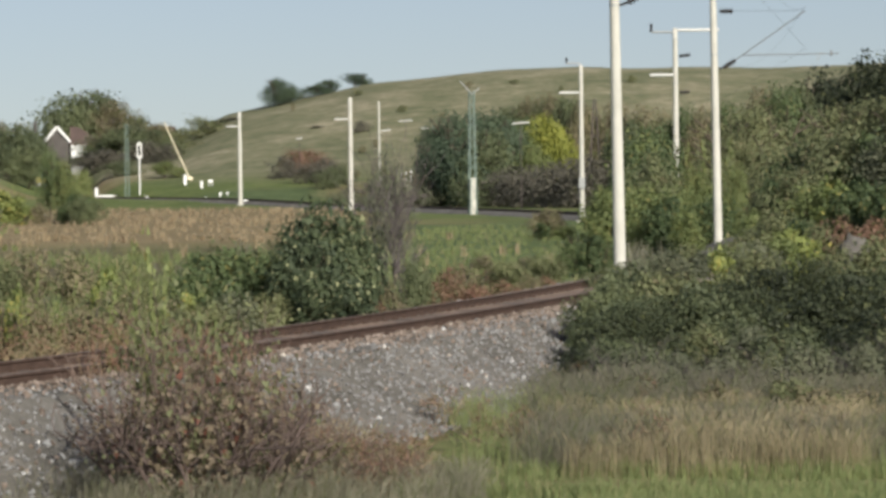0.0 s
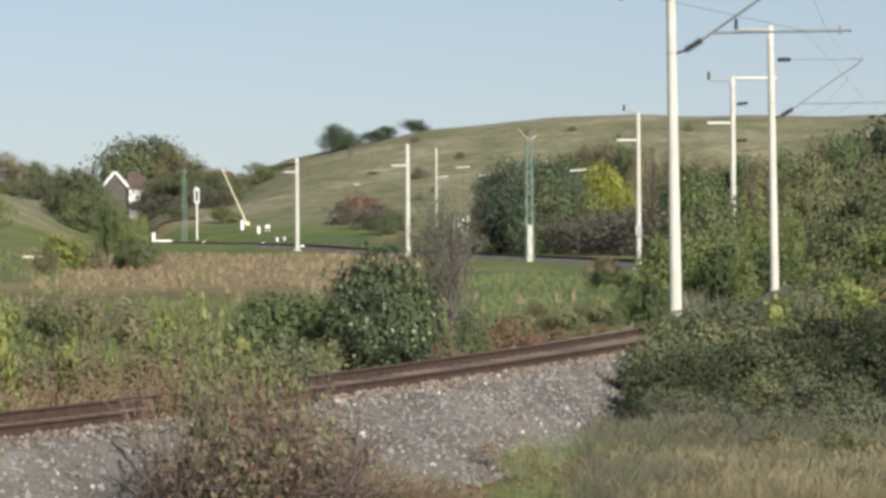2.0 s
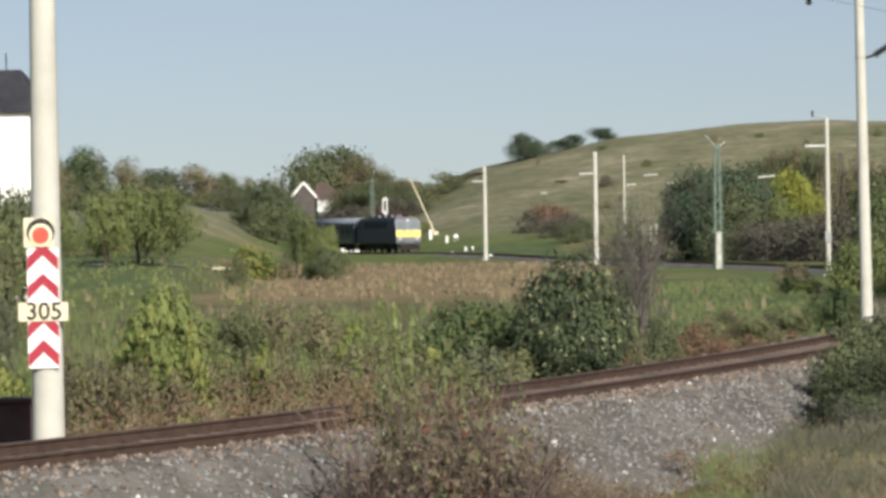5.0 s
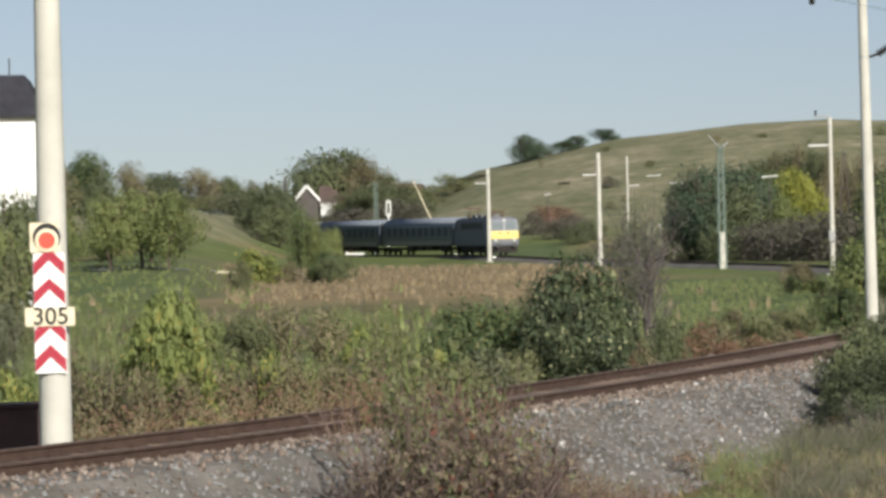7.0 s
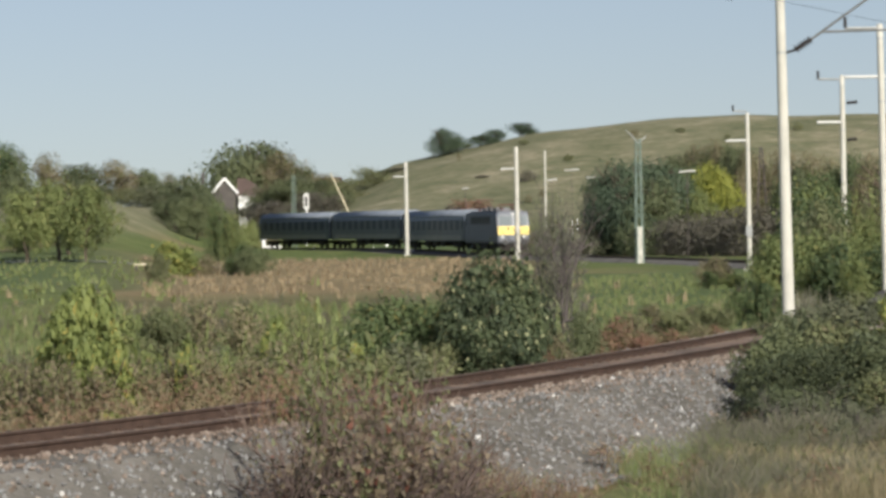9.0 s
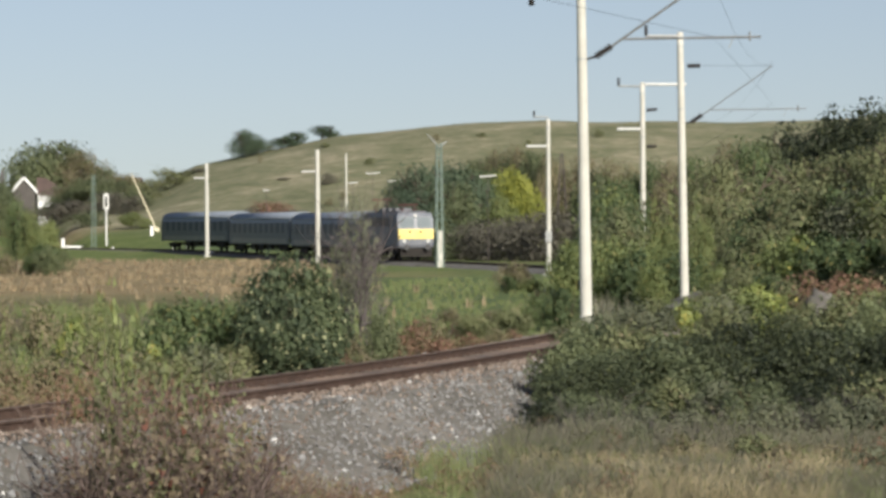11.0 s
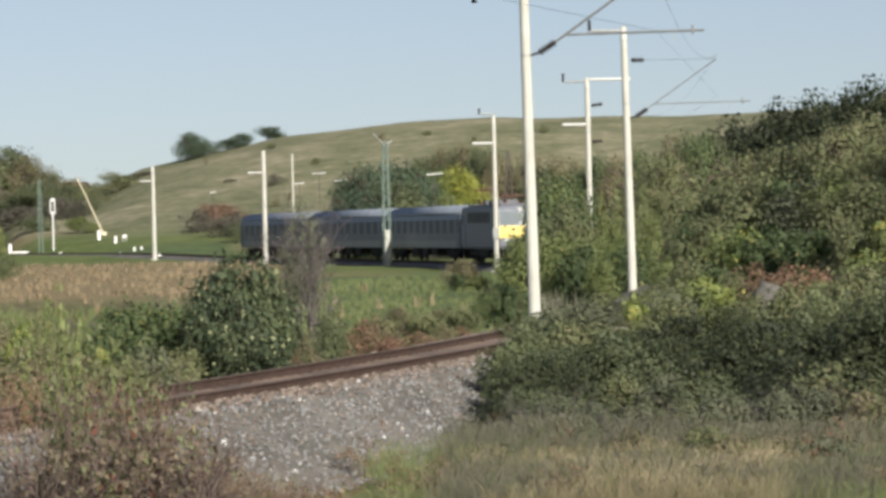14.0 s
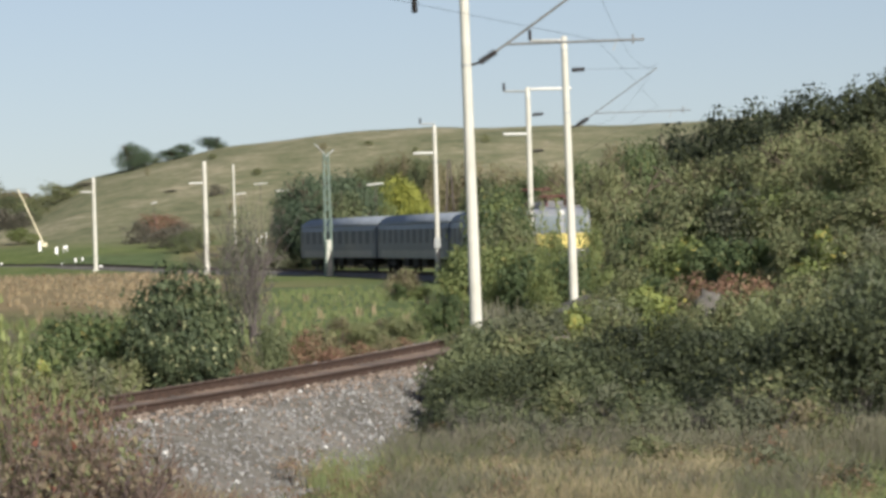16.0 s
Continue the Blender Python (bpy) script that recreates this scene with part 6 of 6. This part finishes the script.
def spoil_heap():
    """A grey heap of earth on the slope."""
    r = np.random.RandomState(5)
    x, y = at(191, 92)
    n = 26
    v, f = [], []
    for i in range(n):
        for j in range(n):
            a, b = (i / (n - 1) - 0.5) * 3.4, (j / (n - 1) - 0.5) * 3.0
            h = 1.45 * max(0, 1 - abs((a + 0.5) / (0.8 if a < -0.5 else 1.6)) ** 1.5 - (b / 1.5) ** 2) ** 0.9 * (1 + 0.25 * waves(a, b, 0.5, 3)) + r.uniform(-0.04, 0.04)
            v.append((x + a, y + b, gz(x, y) + h - 0.12))
    f = [(i * n + j, (i + 1) * n + j, (i + 1) * n + j + 1, i * n + j + 1) for i in range(n - 1) for j in range(n - 1)]
    tagged(arrays("earth_heap", v, f, BALLAST, None, "small grey heap of earth among bushes", True), category="heap", kind="structure")


spoil_heap()


def trackside_box():
    x, y = at(-115.4, 47)
    m = root("trackside_cabinet", "low dark brown trackside cabinet beside the mast", "cabinet", pose(x, y, 0, 0, 0, 8))
    bm = bmesh.new()
    box(bm, -1.3, 0, 0, 0.6, -0.8, 0.2, 0.02)
    part("body", bm, CABINET, m)
    bm = bmesh.new()
    box(bm, -1.35, 0.05, -0.05, 0.65, 0.2, 0.26, 0.015)
    part("lid", bm, CABINET, m)


CABINET = plain("dark_brown_cabinet", (0.03, 0.018, 0.02), (0.06, 0.04, 0.04), 3, 0.7)
trackside_box()


def pylon():
    """A thin two-legged wooden line pole on the wooded slope."""
    x, y = at(113, 385)
    m = root("line_pole", "thin grey two-legged wooden line pole among trees", "pole", pose(x, y, gz(x, y), 0, 0, 12))
    for k in (-1, 1):
        bm = bmesh.new()
        rod(bm, (k * 0.75, 0, -0.3), (k * 0.1, 0, 10.2), 0.10, 0.07)
        part("leg", bm, TWIG, m)
    for z in (6.2, 8.2):
        bm = bmesh.new()
        w = 0.75 - 0.065 * z
        rod(bm, (-w, 0, z), (w, 0, z), 0.06)
        part("crosspiece", bm, TWIG, m)


pylon()


# ---- the train ----
LOCO_BLUE = plain("dark_blue_loco_paint", (0.026, 0.04, 0.082), (0.044, 0.062, 0.115), 1.2, 0.46)
LOCO_GREY = plain("grey_loco_paint", (0.12, 0.13, 0.15), (0.20, 0.21, 0.23), 1.5, 0.46)
LOCO_YELLOW = plain("yellow_loco_band", (0.66, 0.52, 0.13), (0.76, 0.62, 0.20), 1.5, 0.45)
LOCO_ROOF = plain("grimy_roof", (0.13, 0.13, 0.14), (0.24, 0.24, 0.25), 1.0, 0.7)
COACH_BLUE = plain("dull_blue_coach_paint", (0.036, 0.052, 0.078), (0.058, 0.08, 0.112), 0.8, 0.46)
COACH_BAND = plain("grey_coach_band", (0.10, 0.112, 0.12), (0.16, 0.172, 0.18), 0.8, 0.46)
COACH_ROOF = plain("grey_coach_roof", (0.14, 0.16, 0.195), (0.22, 0.25, 0.29), 0.7, 0.6)
RUNNING = plain("grimy_running_gear", (0.012, 0.011, 0.010), (0.04, 0.035, 0.03), 2, 0.8)
PANTO_RED = plain("red_pantograph_paint", (0.085, 0.036, 0.034), (0.14, 0.052, 0.048), 3, 0.5)
TRAINGLASS = plain("train_glass", (0.024, 0.034, 0.048), (0.042, 0.054, 0.072), 0.6, 0.5)
# part of the sky's reflection is painted into this pale glass colour
SCREEN = plain("windscreen_glass", (0.10, 0.125, 0.135), (0.18, 0.21, 0.22), 0.6, 0.06)


def bogie(parent, x, axles, wheel_r):
    bm = bmesh.new()
    span = (axles - 1) * 1.0 + 0.9
    for y in (-1.05, 1.05):
        box(bm, x - span, x + span, y - 0.09, y + 0.09, 0.5, 0.8, 0.03)
        for k in range(axles):
            ax = x + (k - (axles - 1) / 2) * 2.0
            box(bm, ax - 0.2, ax + 0.2, y - 0.15, y + 0.15, 0.35, 0.7, 0.03)
    box(bm, x - 0.5, x + 0.5, -1.1, 1.1, 0.55, 0.85)
    b = part("bogie", bm, RUNNING, parent)
    for k in range(axles):
        ax = x + (k - (axles - 1) / 2) * 2.0
        for y in (-0.75, 0.75):
            bm = bmesh.new()
            rod(bm, (ax, y - 0.07, wheel_r), (ax, y + 0.07, wheel_r), wheel_r, seg=24)
            part("wheel", bm, RUNNING, b)


def loco():
    v = root("locomotive", "dark blue electric locomotive with a grey and yellow front", "locomotive")
    side = [(-9.2, 1.0), (9.2, 1.0), (9.42, 1.25), (9.45, 1.9), (9.40, 2.45), (8.95, 3.5), (8.6, 3.85), (-8.6, 3.85), (-8.95, 3.5), (-9.40, 2.45), (-9.45, 1.9), (-9.42, 1.25)]
    bm = bmesh.new()
    prism(bm, side, -1.5, 1.5)
    bmesh.ops.bevel(bm, geom=[e for e in bm.edges if abs(e.verts[0].co.y - e.verts[1].co.y) < 0.01], offset=0.13, segments=3, affect="EDGES")
    part("body", bm, LOCO_BLUE, v)
    for k in (1, -1):
        bm = bmesh.new()
        prism(bm, [(k * 9.30, 1.02), (k * 9.435, 1.25), (k * 9.465, 1.72), (k * 9.30, 1.72)], -1.42, 1.42)
        part("front_skirt", bm, LOCO_GREY, v, "grey lower front")
        bm = bmesh.new()
        prism(bm, [(k * 9.30, 1.72), (k * 9.475, 1.72), (k * 9.47, 1.95), (k * 9.42, 2.52), (k * 9.30, 2.52)], -1.46, 1.46)
        part("front_band", bm, LOCO_YELLOW, v, "yellow front band")
        bm = bmesh.new()
        prism(bm, [(k * 9.2, 2.52), (k * 9.41, 2.52), (k * 8.975, 3.52), (k * 8.68, 3.82), (k * 8.5, 3.82)], -1.42, 1.42)
        face = part("cab_front", bm, LOCO_GREY, v, "grey cab front")
        for y in (-0.72, 0.72):
            bm = bmesh.new()
            prism(bm, [(k * 9.42, 2.60), (k * 9.03, 3.48), (k * 8.98, 3.46), (k * 9.36, 2.58)], y - 0.60, y + 0.60)
            part("windscreen", bm, SCREEN, face, "sky-reflecting windscreen")
        bm = bmesh.new()
        rod(bm, (k * 9.03, -0.0, 3.62), (k * 9.12, 0.0, 3.62), 0.14, seg=14)
        part("top_lamp", bm, PALETUBE, v)
        for y in (-1.0, 1.0):
            bm = bmesh.new()
            rod(bm, (k * 9.44, y, 1.55), (k * 9.52, y, 1.55), 0.13, seg=14)
            part("headlight", bm, PALETUBE, v)
            bm = bmesh.new()
            rod(bm, (k * 9.4, y * 0.88, 1.06), (k * 9.95, y * 0.88, 1.06), 0.10, seg=10)
            rod(bm, (k * 9.95, y * 0.88, 1.06), (k * 10.0, y * 0.88, 1.06), 0.24, seg=16)
            part("buffer", bm, DARKSTEEL, v)
        for y in (-0.5, 0.35):
            bm = bmesh.new()
            box(bm, min(k * 9.47, k * 9.49), max(k * 9.47, k * 9.49), y - 0.1, y + 0.1, 2.2, 2.36)
            part("front_mark", bm, BLACK, v)
        bm = bmesh.new()
        prism(bm, [(k * 9.1, 0.32), (k * 9.5, 0.28), (k * 9.45, 0.98), (k * 9.1, 0.98)], -1.3, 1.3)
        part("snow_plough", bm, RUNNING, v)
    for y in (-1, 1):
        bm = bmesh.new()
        for i in range(7):
            x = -5.6 + i * 1.6
            box(bm, x, x + 1.3, min(y * 1.49, y * 1.515), max(y * 1.49, y * 1.515), 2.75, 3.45, 0.01)
        part("louvre_row", bm, BLACK, v, "dark louvres")
        for k in (-1, 1):
            bm = bmesh.new()
            box(bm, min(k * 7.9, k * 8.7), max(k * 7.9, k * 8.7), min(y * 1.49, y * 1.51), max(y * 1.49, y * 1.51), 2.6, 3.3, 0.01)
            part("cab_window", bm, TRAINGLASS, v)
            bm = bmesh.new()
            box(bm, min(k * 6.9, k * 7.6), max(k * 6.9, k * 7.6), min(y * 1.495, y * 1.52), max(y * 1.495, y * 1.52), 1.15, 3.2, 0.01)
            part("cab_door", bm, LOCO_BLUE, v)
    bm = bmesh.new()
    box(bm, -8.2, 8.2, -1.15, 1.15, 3.84, 3.98, 0.06)
    part("roof", bm, LOCO_ROOF, v)
    for i, x in enumerate((-4.0, -1.0, 2.0)):
        bm = bmesh.new()
        box(bm, x, x + 1.9, -0.7, 0.7, 3.98, 4.25, 0.08)
        part("roof_box", bm, LOCO_ROOF, v)
    for x, up in ((-6.2, 0.8), (6.0, 0.3)):
        bm = bmesh.new()
        for y in (-0.55, 0.55):
            rod(bm, (x - 0.9, y, 4.15), (x + 0.9, y, 4.15), 0.05, seg=6)
            rod(bm, (x - 0.8, y, 4.2), (x + 0.5, y * 0.8, 4.2 + up * 0.5), 0.04, seg=6)
            rod(bm, (x + 0.5, y * 0.8, 4.2 + up * 0.5), (x - 0.2, y * 0.6, 4.2 + up), 0.03, seg=6)
        rod(bm, (x - 0.2, -0.85, 4.2 + up), (x - 0.2, 0.85, 4.2 + up), 0.05, seg=6)
        for y in (-0.5, 0.5):
            rod(bm, (x, y, 3.95), (x, y, 4.2), 0.08, seg=8)
        part("pantograph", bm, PANTO_RED, v, "red pantograph")
    for ob in v.children_recursive:  # drawn 20 m long above; the engine measures 15.7 m over its buffers
        ob.data.transform(Matrix.Diagonal((0.785, 1, 1, 1)))
    bogie(v, -3.9, 2, 0.6)
    bogie(v, 3.9, 2, 0.6)
    bm = bmesh.new()
    box(bm, -1.7, 1.7, -1.2, 1.2, 0.45, 1.0, 0.05)
    part("underframe_box", bm, RUNNING, v)
    return v


def coach(name_label):
    v = root("passenger_coach", name_label, "railway coach", None, "coaches of the train")
    half, w = 13.6, 1.42
    section = [(-w, 1.0), (w, 1.0), (w + 0.02, 2.0), (w, 3.0), (w - 0.08, 3.35)]
    bm = bmesh.new()
    ring = [(-w + 0.08, 3.35), (-w, 3.0), (-w - 0.02, 2.0)] + section
    lo = [bm.verts.new((-half, y, z)) for y, z in ring]
    hi = [bm.verts.new((half, y, z)) for y, z in ring]
    bm.faces.new(lo)
    bm.faces.new(hi)
    for i in range(len(ring)):
        j = (i + 1) % len(ring)
        bm.faces.new((lo[i], lo[j], hi[j], hi[i]))
    bmesh.ops.recalc_face_normals(bm, faces=bm.faces)
    part("body", bm, COACH_BLUE, v)
    bm = bmesh.new()
    arc = [(math.cos(a) * (w - 0.06), 3.36 + math.sin(a) * 0.68) for a in np.linspace(0, math.pi, 13)]
    lo = [bm.verts.new((-half + 0.05, y, z)) for y, z in arc]
    hi = [bm.verts.new((half - 0.05, y, z)) for y, z in arc]
    bm.faces.new(lo)
    bm.faces.new(hi)
    for i in range(12):
        f = bm.faces.new((lo[i], lo[i + 1], hi[i + 1], hi[i]))
        f.smooth = True
    bm.faces.new((lo[12], lo[0], hi[0], hi[12]))
    bmesh.ops.recalc_face_normals(bm, faces=bm.faces)
    part("roof", bm, COACH_ROOF, v)
    for y in (-1, 1):
        a, b = sorted((y * (w + 0.005), y * (w + 0.025)))
        bm = bmesh.new()
        box(bm, -half + 1.3, half - 1.3, a, b, 1.08, 1.55)
        part("lower_band", bm, COACH_BAND, v, "grey band along the sill")
        for i in range(10):
            x = -10.8 + i * 2.4
            bm = bmesh.new()
            box(bm, x - 0.65, x + 0.65, a, b + 0.001, 2.05, 3.0, 0.008)
            part("window", bm, TRAINGLASS, v)
        for k in (-1, 1):
            bm = bmesh.new()
            box(bm, k * 12.9 - 0.42, k * 12.9 + 0.42, a, b + 0.002, 1.05, 3.1, 0.008)
            d = part("door", bm, COACH_BLUE, v)
            bm = bmesh.new()
            a2, b2 = sorted((y * (w + 0.024), y * (w + 0.034)))
            box(bm, k * 12.9 - 0.25, k * 12.9 + 0.25, a2, b2, 2.1, 2.95)
            part("door_window", bm, TRAINGLASS, d)
    for k in (-1, 1):
        bm = bmesh.new()
        box(bm, min(k * half, k * (half + 0.3)), max(k * half, k * (half + 0.3)), -1.25, 1.25, 1.05, 3.6, 0.06)
        part("gangway", bm, RUNNING, v)
        bogie(v, k * 9.6, 2, 0.46)
    for x in (-3.4, 0.2, 3.6):
        bm = bmesh.new()
        box(bm, x - 1.1, x + 1.1, -1.2, 1.2, 0.45, 1.0, 0.05)
        part("underframe_box", bm, RUNNING, v)
    return v


TRAIN = [loco(), coach("dull blue-grey passenger coach with a grey roof")]
TRAIN += [copy_thing(TRAIN[1], Matrix()) for _ in range(2)]
LENGTHS = [(7.9, 3.9), (29.8, 9.6), (57.7, 9.6), (85.6, 9.6)]  # distance of each centre behind the front, and half its bogie span
FRONT = [(0.0, 488), (3.5, 422.7), (4.5, 404.5), (7.0, 360), (8.2, 335.8), (10.5, 289.5), (11.5, 271), (12.5, 252.5), (13.0, 243), (14.0, 224), (15.0, 201.5), (16.0, 177)]


def motions():
    """The train comes round the bend towards the camera."""
    times = np.arange(0, 16.01, 0.5)
    front = np.interp(times, [f[0] for f in FRONT], [f[1] for f in FRONT])
    for _ in range(2):
        front[1:-1] = 0.25 * front[:-2] + 0.5 * front[1:-1] + 0.25 * front[2:]
    for v, (back, span) in zip(TRAIN, LENGTHS):
        rows = []
        for t, s in zip(times, front):
            a, _ = on_track(s + back - span)
            b, _ = on_track(s + back + span)
            mid, d = (a + b) / 2, a - b
            rows.append((float(t), pose(mid[0], mid[1], float(dip(mid[1])), 0, 0, math.degrees(math.atan2(d[1], d[0])))))
        walk(v, rows)


motions()
